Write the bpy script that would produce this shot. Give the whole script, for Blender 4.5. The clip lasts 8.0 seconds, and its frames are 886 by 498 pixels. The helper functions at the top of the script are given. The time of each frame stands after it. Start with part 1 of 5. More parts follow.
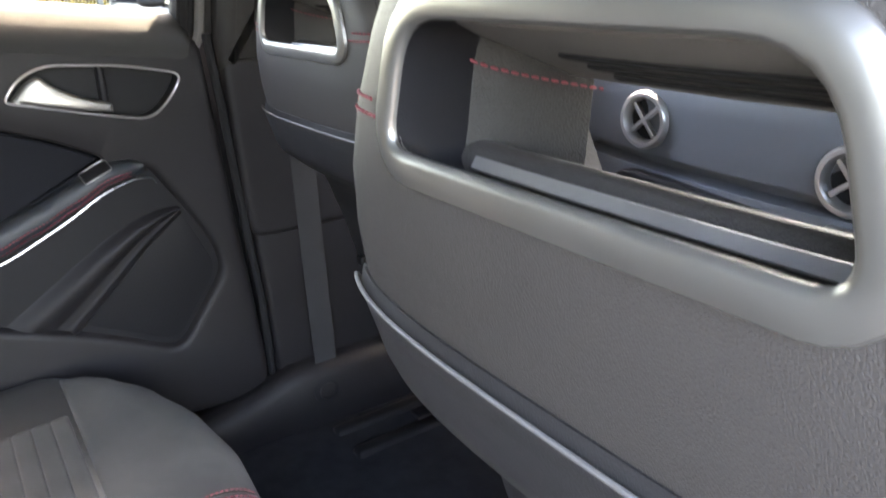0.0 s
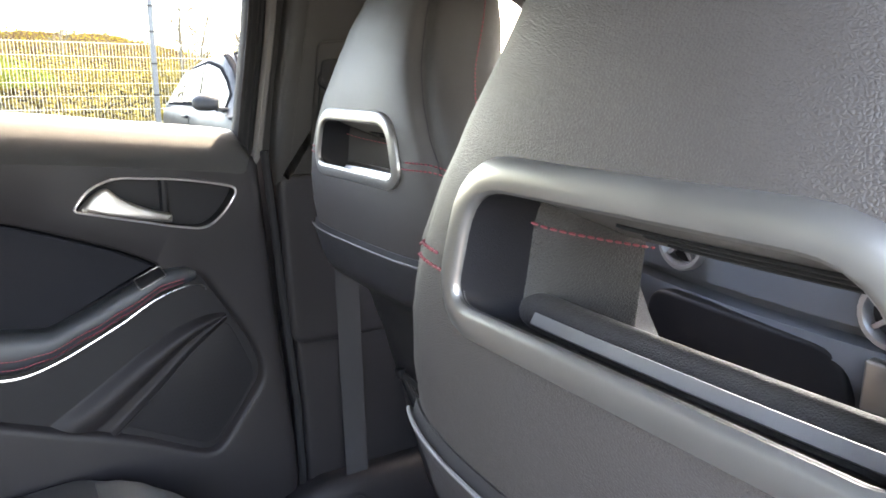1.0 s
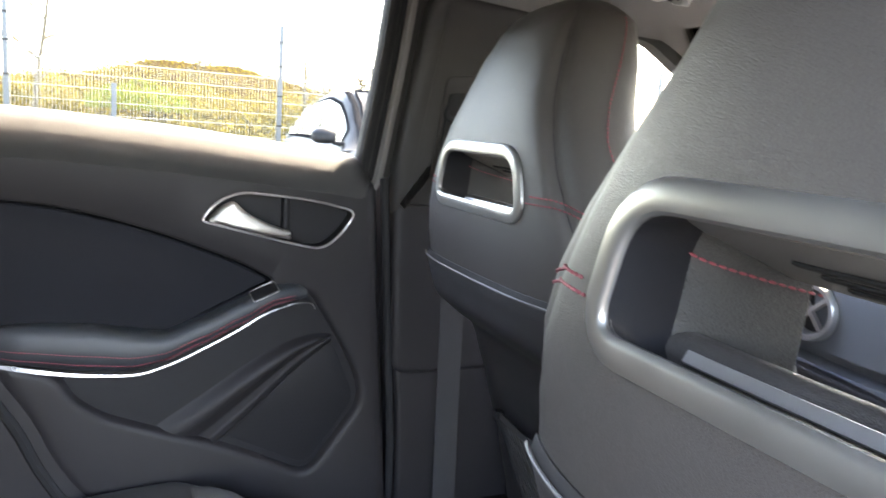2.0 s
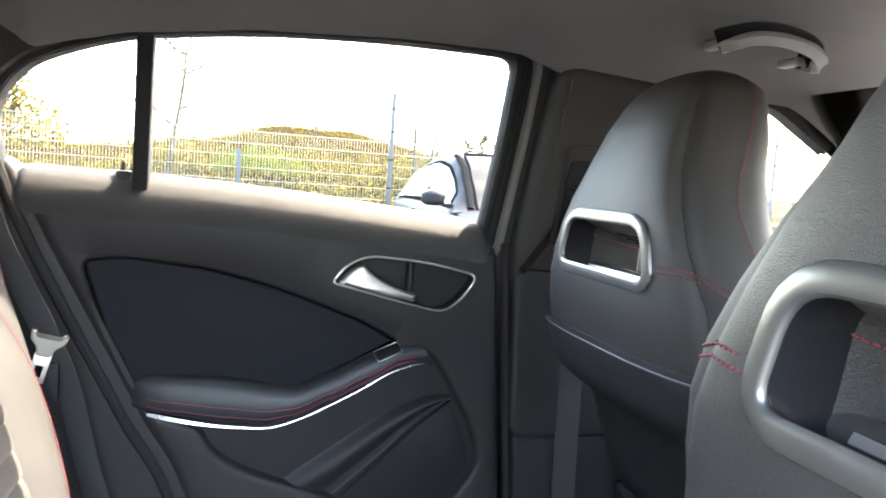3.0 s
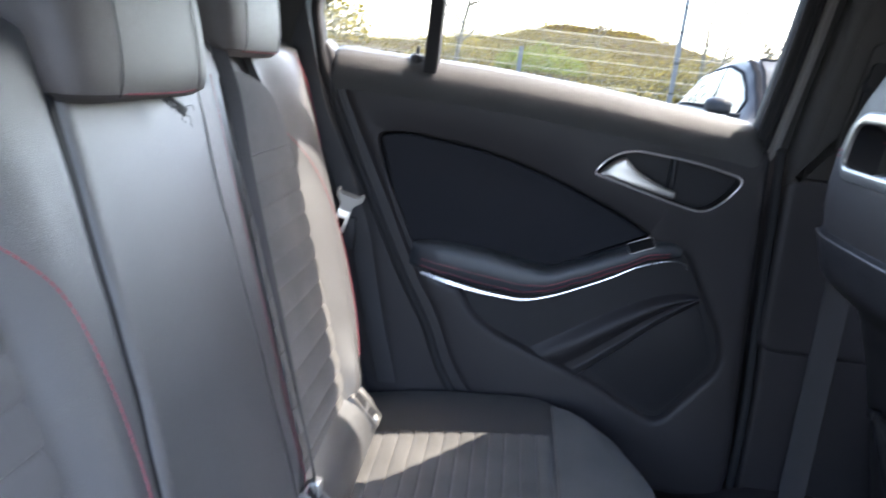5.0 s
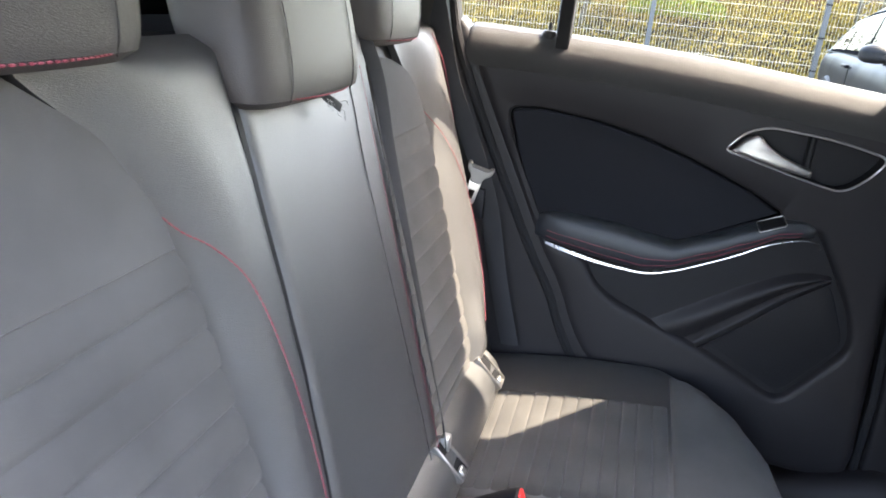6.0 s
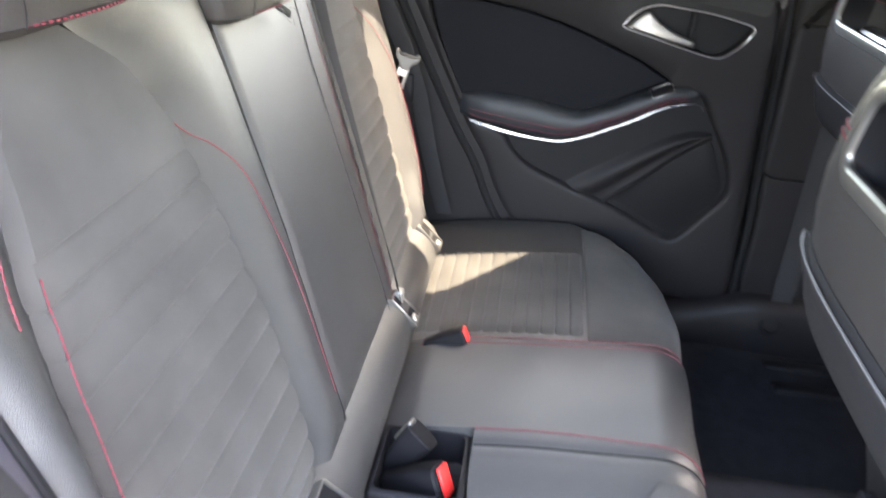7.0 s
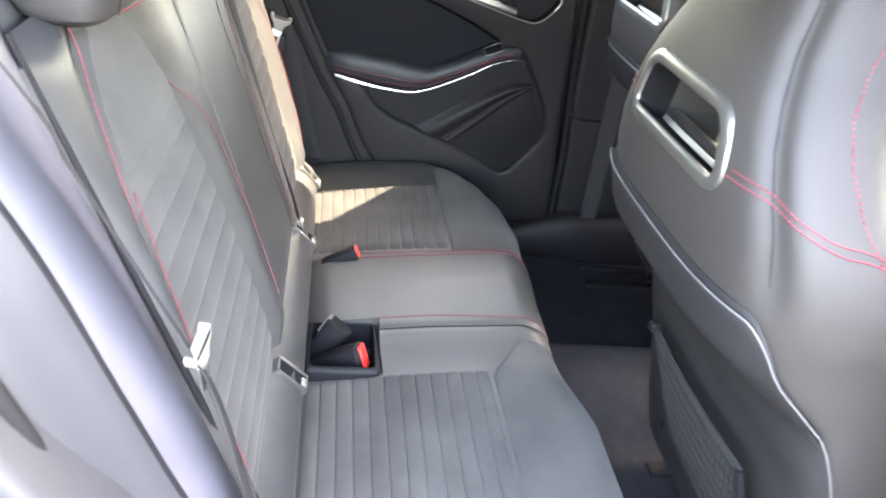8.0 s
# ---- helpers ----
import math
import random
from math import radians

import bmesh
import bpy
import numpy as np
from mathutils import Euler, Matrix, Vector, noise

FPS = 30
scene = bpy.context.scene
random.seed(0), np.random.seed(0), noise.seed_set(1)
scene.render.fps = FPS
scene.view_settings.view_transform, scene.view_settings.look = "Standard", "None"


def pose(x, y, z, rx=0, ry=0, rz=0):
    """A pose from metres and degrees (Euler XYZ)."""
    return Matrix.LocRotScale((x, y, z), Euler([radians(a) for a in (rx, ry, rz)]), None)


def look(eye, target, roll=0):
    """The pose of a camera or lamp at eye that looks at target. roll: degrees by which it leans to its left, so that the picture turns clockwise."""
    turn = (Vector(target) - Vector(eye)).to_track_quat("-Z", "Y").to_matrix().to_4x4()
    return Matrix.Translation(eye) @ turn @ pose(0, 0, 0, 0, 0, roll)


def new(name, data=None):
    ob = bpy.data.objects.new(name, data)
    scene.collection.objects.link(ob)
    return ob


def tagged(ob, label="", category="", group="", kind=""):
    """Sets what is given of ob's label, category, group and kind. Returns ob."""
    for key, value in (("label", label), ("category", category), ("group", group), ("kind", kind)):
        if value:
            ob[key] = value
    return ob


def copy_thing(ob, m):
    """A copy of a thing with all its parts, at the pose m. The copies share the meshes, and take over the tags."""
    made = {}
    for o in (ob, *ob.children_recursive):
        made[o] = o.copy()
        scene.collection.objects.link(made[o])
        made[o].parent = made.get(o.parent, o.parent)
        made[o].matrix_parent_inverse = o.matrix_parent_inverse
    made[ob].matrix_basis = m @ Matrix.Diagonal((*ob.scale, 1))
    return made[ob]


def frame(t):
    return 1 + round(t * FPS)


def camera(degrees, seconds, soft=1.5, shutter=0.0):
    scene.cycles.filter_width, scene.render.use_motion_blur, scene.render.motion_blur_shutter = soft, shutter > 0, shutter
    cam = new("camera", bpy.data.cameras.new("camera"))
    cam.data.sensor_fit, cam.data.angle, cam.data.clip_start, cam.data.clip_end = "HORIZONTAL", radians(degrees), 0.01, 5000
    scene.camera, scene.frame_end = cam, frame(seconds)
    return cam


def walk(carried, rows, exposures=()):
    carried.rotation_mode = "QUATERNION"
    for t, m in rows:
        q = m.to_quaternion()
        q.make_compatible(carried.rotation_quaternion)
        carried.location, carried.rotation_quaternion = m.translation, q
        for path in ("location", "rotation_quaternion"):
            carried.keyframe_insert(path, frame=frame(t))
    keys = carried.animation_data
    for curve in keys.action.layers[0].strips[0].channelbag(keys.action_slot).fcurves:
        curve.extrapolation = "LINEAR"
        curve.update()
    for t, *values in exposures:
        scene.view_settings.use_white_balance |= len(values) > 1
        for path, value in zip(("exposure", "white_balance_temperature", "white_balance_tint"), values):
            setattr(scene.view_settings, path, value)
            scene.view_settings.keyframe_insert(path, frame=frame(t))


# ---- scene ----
cam = camera(62.6, 8.0, soft=1.6, shutter=0.4)
PATH = [
    (0, (0.266, -0.539, 1.045), (1.335, 1.0, 0.344), -1.1),
    (0.5, (0.255, -0.541, 1.066), (1.322, 1.064, 0.532), -0.4),
    (1, (0.246, -0.541, 1.077), (1.289, 1.108, 0.639), 0.3),
    (1.2, (0.238, -0.544, 1.074), (1.253, 1.124, 0.641), 0.3),
    (2.3, (0.2233, -0.5122, 1.056), (0.9584, 1.328, 0.7907), 4.97),
    (2.5, (0.208, -0.5265, 1.0609), (0.8926, 1.339, 0.8395), 4.58),
    (3, (0.1928, -0.531, 1.0664), (0.743, 1.384, 0.8852), 4.09),
    (3.5, (0.1893, -0.5307, 1.0712), (0.6102, 1.4149, 0.879), 4.29),
    (4, (0.1898, -0.5302, 1.0711), (0.4859, 1.4343, 0.839), 5.27),
    (4.5, (0.1909, -0.5503, 1.0486), (0.3185, 1.4182, 0.7221), 6.55),
    (5, (0.1987, -0.6024, 1.0492), (0.0601, 1.3281, 0.5449), 6.72),
    (5.2, (0.201, -0.615, 1.059), (-0.03, 1.292, 0.503), 6.4),
    (6.3, (0.181, -0.69, 1.127), (-0.267, 1.115, 0.392), 5.4),
    (6.5, (0.177, -0.726, 1.144), (-0.209, 1.069, 0.351), 5.4),
    (7, (0.19, -0.823, 1.164), (0.008, 0.925, 0.21), 4.3),
    (7.5, (0.147, -0.942, 1.188), (0.228, 0.769, 0.156), 6.4),
    (8, (0.053, -1.105, 1.244), (0.392, 0.589, 0.236), 9.3),
]
walk(cam, [(t, look(eye, target, roll)) for t, eye, target, roll in PATH],
     exposures=[(0, 6.1, 8500, 17), (1.2, 6.25, 8200, 18), (2.5, 6.08, 7800, 15), (3.5, 5.78, 7300, 14), (5.0, 5.26, 6600, 17), (6.5, 5.70, 7900, 17), (8.0, 6.05, 8300, 15)])

# ---- light ----
TO_SUN = Vector((0.65, 0.335, 1.0)).normalized()
elevation = math.asin(TO_SUN.z)
world = bpy.data.worlds.new("sky")
scene.world = world
world.use_nodes = True
wt = world.node_tree
sky = wt.nodes.new("ShaderNodeTexSky")
sky.sky_type, sky.sun_disc, sky.sun_elevation = "NISHITA", False, elevation
sky.sun_rotation = math.atan2(TO_SUN.x, TO_SUN.y)
sky.air_density, sky.dust_density, sky.ozone_density = 1.0, 3.0, 1.0
wt.links.new(sky.outputs["Color"], wt.nodes["Background"].inputs["Color"])
wt.nodes["Background"].inputs["Strength"].default_value = 0.15
sun = new("sun", bpy.data.lights.new("sun", "SUN"))
sun.data.energy, sun.data.angle, sun.data.color = 0.72, radians(0.6), (1.0, 0.97, 0.86)
sun.matrix_world = look(TO_SUN * 20, (0, 0, 0))


# ---- materials ----
def material(name, colour, rough=0.5, metal=0.0, grain=(400.0, 0.0), blotch=(6.0, 0.12), sheen=0.0, spec=0.5, kind="noise", fine=(0, 0), coat=0.0):
    """A surface with fine relief (grain: scale, strength) and broad unevenness (blotch: scale, share)."""
    m = bpy.data.materials.new(name)
    m.use_nodes = True
    t = m.node_tree
    b = t.nodes["Principled BSDF"]
    b.inputs["Roughness"].default_value, b.inputs["Metallic"].default_value = rough, metal
    b.inputs["Sheen Weight"].default_value = sheen
    b.inputs["Specular IOR Level"].default_value = spec
    b.inputs["Sheen Roughness"].default_value = 0.5
    b.inputs["Coat Weight"].default_value = coat
    b.inputs["Coat Roughness"].default_value = 0.28
    co = t.nodes.new("ShaderNodeTexCoord")
    n = t.nodes.new("ShaderNodeTexNoise")
    n.inputs["Scale"].default_value, n.inputs["Detail"].default_value = blotch[0], 5.0
    t.links.new(co.outputs["Object"], n.inputs["Vector"])
    ramp = t.nodes.new("ShaderNodeMix")
    ramp.data_type = "RGBA"
    lo, hi = (tuple(c * (1 + k * blotch[1]) for c in colour) + (1.0,) for k in (-1.6, 1.6))
    ramp.inputs["A"].default_value, ramp.inputs["B"].default_value = lo, hi
    t.links.new(n.outputs["Fac"], ramp.inputs["Factor"])
    t.links.new(ramp.outputs["Result"], b.inputs["Base Color"])
    rr = t.nodes.new("ShaderNodeMapRange")
    rr.inputs["To Min"].default_value, rr.inputs["To Max"].default_value = max(0.03, rough - 0.1), min(1.0, rough + 0.1)
    t.links.new(n.outputs["Fac"], rr.inputs["Value"])
    t.links.new(rr.outputs["Result"], b.inputs["Roughness"])
    if grain[1]:
        if kind == "leather":
            g = t.nodes.new("ShaderNodeTexVoronoi")
            g.feature = "DISTANCE_TO_EDGE"
            out = g.outputs["Distance"]
            warp = t.nodes.new("ShaderNodeTexNoise")
            warp.inputs["Scale"].default_value = grain[0] * 0.7
            mixv = t.nodes.new("ShaderNodeMix")
            mixv.data_type, mixv.blend_type = "RGBA", "LINEAR_LIGHT"
            mixv.inputs["Factor"].default_value = 0.0006
            t.links.new(co.outputs["Object"], warp.inputs["Vector"])
            t.links.new(co.outputs["Object"], mixv.inputs["A"])
            t.links.new(warp.outputs["Color"], mixv.inputs["B"])
            t.links.new(mixv.outputs["Result"], g.inputs["Vector"])
            lim = t.nodes.new("ShaderNodeMapRange")
            lim.inputs["From Max"].default_value = 0.28
            t.links.new(out, lim.inputs["Value"])
            out = lim.outputs["Result"]
        else:
            g = t.nodes.new("ShaderNodeTexNoise")
            g.inputs["Detail"].default_value = 3.0
            t.links.new(co.outputs["Object"], g.inputs["Vector"])
            out = g.outputs["Fac"]
        g.inputs["Scale"].default_value = grain[0]
        bump = t.nodes.new("ShaderNodeBump")
        bump.inputs["Strength"].default_value, bump.inputs["Distance"].default_value = grain[1], 0.0008
        t.links.new(out, bump.inputs["Height"])
        if kind == "leather":
            soft = t.nodes.new("ShaderNodeTexNoise")
            soft.inputs["Scale"].default_value, soft.inputs["Detail"].default_value, soft.inputs["Distortion"].default_value = 38.0, 2.0, 0.8
            crease = t.nodes.new("ShaderNodeBump")
            crease.inputs["Strength"].default_value, crease.inputs["Distance"].default_value = 0.10, 0.002
            t.links.new(co.outputs["Object"], soft.inputs["Vector"])
            t.links.new(soft.outputs["Fac"], crease.inputs["Height"])
            t.links.new(crease.outputs["Normal"], bump.inputs["Normal"])
        t.links.new(bump.outputs["Normal"], b.inputs["Normal"])
    return m


LEATHER = material("black_leather", (0.037, 0.033, 0.031), 0.46, grain=(640, 0.30), kind="leather", spec=0.30)
# black leather again, darkened in colour for the shade inside the head opening
LINER = material("shade_toned_leather", (0.020, 0.0185, 0.0175), 0.50, grain=(520, 0.42), kind="leather", spec=0.30)
LEATHER_SMOOTH = material("smooth_black_leather", (0.0350, 0.0355, 0.0355), 0.44, grain=(560, 0.24), kind="leather", spec=0.78)
SUEDE = material("grey_microfibre", (0.0545, 0.0515, 0.0470), 0.92, grain=(1500, 0.5), blotch=(9, 0.46), sheen=0.08, spec=0.3)
PAD = material("blue_black_padded_leather", (0.015, 0.018, 0.022), 0.45, grain=(800, 0.2), kind="leather", spec=0.35)
SOFT = material("soft_touch_plastic", (0.0135, 0.0126, 0.0138), 0.47, grain=(900, 0.5), spec=0.15)
SILL_TOP = material("grained_vinyl_sill_top", (0.0132, 0.0130, 0.0132), 0.48, grain=(620, 0.6), kind="leather", spec=0.36)
TRIM = material("grained_grey_black_trim", (0.095, 0.090, 0.088), 0.55, grain=(900, 0.5))
SHELL = material("black_seat_shell_plastic", (0.0168, 0.0160, 0.0168), 0.5, grain=(900, 0.5), spec=0.35)
DARK = material("dark_plastic", (0.0085, 0.0085, 0.0100), 0.5, grain=(1100, 0.35), spec=0.16)
FABRIC = material("black_cloth_insert", (0.0098, 0.0102, 0.0125), 0.9, grain=(1600, 0.5), spec=0.08)
PALE = material("pale_grey_plastic", (0.27, 0.265, 0.255), 0.55, grain=(900, 0.3))
GREY = material("grey_plastic", (0.16, 0.155, 0.15), 0.6, grain=(900, 0.3))
PILLAR = material("dark_grey_pillar_plastic", (0.023, 0.022, 0.0215), 0.50, grain=(900, 0.5), spec=0.2)
SHADED = material("dark_grey_pillar_cloth", (0.026, 0.025, 0.025), 0.9, grain=(1300, 0.5), blotch=(5, 0.1), spec=0.1)
DASH = material("grey_dashboard_skin", (0.082, 0.090, 0.102), 0.5, grain=(900, 0.4))
LINING = material("grey_headlining_cloth", (0.1020, 0.0969, 0.0935), 0.95, grain=(1300, 0.5), blotch=(5, 0.1))
RUBBER = material("black_rubber", (0.011, 0.011, 0.012), 0.65, grain=(500, 0.2), spec=0.12)
# FLANGE, JAMB and PAINT: one body paint, its light level put into each colour
FLANGE = material("body_paint_lit_tone", (0.17, 0.20, 0.21), 0.35, 0.1, blotch=(20, 0.04))
JAMB = material("body_paint_mid_lit_tone", (0.080, 0.078, 0.092), 0.40, 0.1, blotch=(20, 0.06))
SATIN = material("satin_silver", (0.24, 0.232, 0.22), 0.36, 0.85, blotch=(30, 0.04))
HANDLE = material("satin_chrome", (0.40, 0.39, 0.385), 0.38, 0.9, blotch=(30, 0.03))
CHROME = material("bright_chrome", (0.27, 0.262, 0.262), 0.28, 1.0, blotch=(30, 0.02))
STITCH = material("red_thread", (0.17, 0.025, 0.036), 0.7, grain=(2500, 0.4))
RED = material("red_button_plastic", (0.85, 0.035, 0.03), 0.4, blotch=(20, 0.05))
BELT = material("woven_belt_webbing", (0.028, 0.028, 0.030), 0.85, grain=(1800, 0.6), spec=0.15)
STEEL = material("brushed_steel", (0.40, 0.39, 0.36), 0.35, 0.9, blotch=(60, 0.08))
IVORY = material("pale_plastic_tongue", (0.17, 0.163, 0.15), 0.5, blotch=(40, 0.06))
CARPET = material("black_carpet", (0.0180, 0.0188, 0.0225), 1.0, grain=(700, 1.0), blotch=(40, 0.3), spec=0.05)
# the same body paint, colour lowered to hold down the outside light
PAINT = material("body_paint_dimmed_tone", (0.036, 0.038, 0.042), 0.4, 0.1, spec=0.3, blotch=(20, 0.04))
NET = material("net_cord", (0.010, 0.010, 0.011), 0.8)
ASPHALT = material("asphalt", (0.0369, 0.0362, 0.0349), 0.95, grain=(90, 0.8), blotch=(1.2, 0.25))
GALV = material("galvanised_steel", (0.0430, 0.0472, 0.0504), 0.6, 0.3, blotch=(8, 0.12))
WIRE = material("pale_fence_wire", (0.2173, 0.2173, 0.1852), 0.5, 0.2)
BARK = material("pale_bark", (0.0402, 0.0322, 0.0194), 0.9, grain=(60, 0.8), blotch=(9, 0.3))
EARTH = material("rough_earth_and_grass", (0.0189, 0.0158, 0.0075), 1.0, grain=(30, 1.0), blotch=(2.5, 0.45), spec=0.0)
HILL = material("brown_hillside", (0.0181, 0.0128, 0.0075), 1.0, grain=(8, 1.0), blotch=(0.8, 0.35), spec=0.0)
CARPAINT = material("dark_grey_car_paint", (0.0104, 0.0114, 0.0132), 0.45, 0.0, spec=0.05, blotch=(3, 0.05))
CARTRIM = material("matt_black_car_trim", (0.008, 0.008, 0.009), 0.8, spec=0.0)
TYRE = material("tyre_rubber", (0.02, 0.02, 0.02), 0.8)


def leaf_material(name, dark, light):
    m = bpy.data.materials.new(name)
    m.use_nodes = True
    t = m.node_tree
    b = t.nodes["Principled BSDF"]
    geo = t.nodes.new("ShaderNodeNewGeometry")
    mix = t.nodes.new("ShaderNodeMix")
    mix.data_type = "RGBA"
    mix.inputs["A"].default_value, mix.inputs["B"].default_value = (*dark, 1), (*light, 1)
    t.links.new(geo.outputs["Random Per Island"], mix.inputs["Factor"])
    t.links.new(mix.outputs["Result"], b.inputs["Base Color"])
    b.inputs["Roughness"].default_value = 0.75
    b.inputs["Specular IOR Level"].default_value = 0.02
    tr = t.nodes.new("ShaderNodeBsdfTranslucent")
    t.links.new(mix.outputs["Result"], tr.inputs["Color"])
    ms = t.nodes.new("ShaderNodeMixShader")
    ms.inputs["Fac"].default_value = 0.35
    t.links.new(b.outputs["BSDF"], ms.inputs[1])
    t.links.new(tr.outputs["BSDF"], ms.inputs[2])
    t.links.new(ms.outputs["Shader"], t.nodes["Material Output"].inputs["Surface"])
    return m


IVY = leaf_material("ivy_and_bramble_leaves", (0.0357, 0.0312, 0.0072), (0.1411, 0.1107, 0.0248))
SCRUB = leaf_material("brown_scrub_leaves", (0.0290, 0.0225, 0.0033), (0.0789, 0.0612, 0.0098))
FRESH = leaf_material("fresh_green_leaves", (0.0272, 0.0408, 0.0048), (0.0884, 0.0987, 0.0129))


def glass_material(name, tint):
    m = bpy.data.materials.new(name)
    m.use_nodes = True
    t = m.node_tree
    clear, gloss, mix, fres = (t.nodes.new(k) for k in ("ShaderNodeBsdfTransparent", "ShaderNodeBsdfGlossy", "ShaderNodeMixShader", "ShaderNodeFresnel"))
    clear.inputs["Color"].default_value = (*tint, 1)
    gloss.inputs["Roughness"].default_value = 0.02
    fres.inputs["IOR"].default_value = 1.35
    t.links.new(fres.outputs["Fac"], mix.inputs["Fac"])
    t.links.new(clear.outputs["BSDF"], mix.inputs[1])
    t.links.new(gloss.outputs["BSDF"], mix.inputs[2])
    t.links.new(mix.outputs["Shader"], t.nodes["Material Output"].inputs["Surface"])
    return m


GLASS = glass_material("clear_car_glass", (0.80, 0.82, 0.795))
CLEAR = glass_material("clear_front_glass", (0.86, 0.88, 0.87))
TINTED = glass_material("dark_privacy_glass", (0.42, 0.43, 0.42))
DARKGLASS = material("tinted_far_glass", (0.016, 0.018, 0.019), 0.14, 0.0, spec=0.07)
for link in [k for k in DARKGLASS.node_tree.links if k.to_socket.name == "Roughness"]:
    DARKGLASS.node_tree.links.remove(link)
DARKGLASS.node_tree.nodes["Principled BSDF"].inputs["Roughness"].default_value = 0.03
WINDSCREEN = material("far_windscreen", (0.0160, 0.0185, 0.0215), 0.30, 0.0, spec=0.02, blotch=(2.5, 0.5))
HEADLAMP = material("clear_headlamp", (0.05, 0.052, 0.055), 0.25, 0.3, blotch=(30, 0.1))


# ---- mesh helpers ----
def thing(name, at, label, category, group="", kind=""):
    ob = new(name)
    ob.location = at
    ob.empty_display_size = 0.05
    return tagged(ob, label, category, group, kind)


def part(name, bm, mat, parent=None, label="", smooth=True, local=False):
    """Links bm as one mesh object, under parent when one is given; places are the world's unless local."""
    if parent and not local:
        root = parent
        while root.parent:
            root = root.parent
        bmesh.ops.translate(bm, verts=bm.verts, vec=-root.location)
    me = bpy.data.meshes.new(name)
    bmesh.ops.recalc_face_normals(bm, faces=bm.faces)
    bm.to_mesh(me)
    bm.free()
    me.materials.append(mat)
    if smooth:
        me.shade_smooth()
        me.set_sharp_from_angle(angle=radians(40))
    ob = new(name, me)
    ob.parent = parent
    if label:
        ob["label"] = label
    return ob


def curve(points, n=6, closed=False):
    """A smooth line through the points (Catmull-Rom)."""
    p = [Vector(q) for q in points]
    out, count = [], len(p)
    for i in range(count if closed else count - 1):
        a, b, c, d = (p[(i + k) % count] if closed else p[min(max(i + k, 0), count - 1)] for k in (-1, 0, 1, 2))
        for s in range(n):
            u = s / n
            out.append(0.5 * (2 * b + (c - a) * u + (2 * a - 5 * b + 4 * c - d) * u * u + (3 * b - a - 3 * c + d) * u ** 3))
    if not closed:
        out.append(p[-1])
    return out


def rounded(corners, r, n=5):
    """A polygon of 2D corners, each rounded with radius r (or its own)."""
    out, count = [], len(corners)
    for i, c in enumerate(corners):
        c = Vector(c)
        a, b = Vector(corners[i - 1]) - c, Vector(corners[(i + 1) % count]) - c
        rad = r[i] if isinstance(r, (list, tuple)) else r
        k = min(rad, a.length * 0.48, b.length * 0.48)
        p, q = c + a.normalized() * k, c + b.normalized() * k
        for s in range(n + 1):
            u = s / n
            out.append((1 - u) ** 2 * p + 2 * u * (1 - u) * c + u * u * q)
    return out


def grown(outline, d):
    """A closed 2D outline moved outwards by d."""
    pts = [Vector(p[:2]) for p in outline]
    area = sum(a.x * b.y - b.x * a.y for a, b in zip(pts, pts[1:] + pts[:1]))
    sign, out = (1 if area > 0 else -1), []
    for i, p in enumerate(pts):
        t = (pts[(i + 1) % len(pts)] - pts[i - 1]).normalized()
        out.append(p + Vector((t.y, -t.x)) * d * sign)
    return out


def loft(rings, caps=True, closed=True, bm=None):
    bm = bm or bmesh.new()
    rows = [[bm.verts.new(p) for p in r] for r in rings]
    n = len(rows[0])
    for a, b in zip(rows, rows[1:]):
        for i in range(n if closed else n - 1):
            j = (i + 1) % n
            bm.faces.new((a[i], a[j], b[j], b[i]))
    if caps and closed:
        for r in (rows[0], rows[-1]):
            bm.faces.new(r)
    return bm


def slab(outline, y0, y1, edge=0.0, steps=3, lean=None, bm=None):
    """A panel in the x-z plane from its face at y0 back to y1, its face rounded over by edge. lean(x, z) shifts y."""
    lean = lean or (lambda x, z: 0.0)
    rings = []
    for k in range(steps + 1 if edge else 1):
        a = k / steps * math.pi / 2 if edge else math.pi / 2
        rings.append((edge * (math.sin(a) - 1), y0 + edge * (1 - math.cos(a)) * 0.8))
    rings = [(grown(outline, d) if d else [Vector(p[:2]) for p in outline], y) for d, y in rings] + [([Vector(p[:2]) for p in outline], y1)]
    return loft([[(p.x, y + lean(p.x, p.y), p.y) for p in ring] for ring, y in rings], bm=bm)


def tube(path, r, seg=6, closed=False, flat=1.0, bm=None):
    bm = bm or bmesh.new()
    pts = [Vector(p) for p in path]
    rings, n = [], len(pts)
    up = Vector((0.31, 0.17, 0.93))
    for i, p in enumerate(pts):
        t = (pts[(i + 1) % n] - pts[i - 1]) if closed else (pts[min(i + 1, n - 1)] - pts[max(i - 1, 0)])
        t.normalize()
        side = t.cross(up).normalized()
        top = side.cross(t)
        rad = r(i / max(1, n - 1)) if callable(r) else r
        rings.append([p + rad * (math.cos(a) * side + flat * math.sin(a) * top) for a in (2 * math.pi * k / seg for k in range(seg))])
    if closed:
        rings.append(rings[0])
        rows = [[bm.verts.new(q) for q in ring] for ring in rings[:-1]]
        rows.append(rows[0])
        for a, b in zip(rows, rows[1:]):
            for k in range(seg):
                bm.faces.new((a[k], a[(k + 1) % seg], b[(k + 1) % seg], b[k]))
        return bm
    return loft(rings, bm=bm)


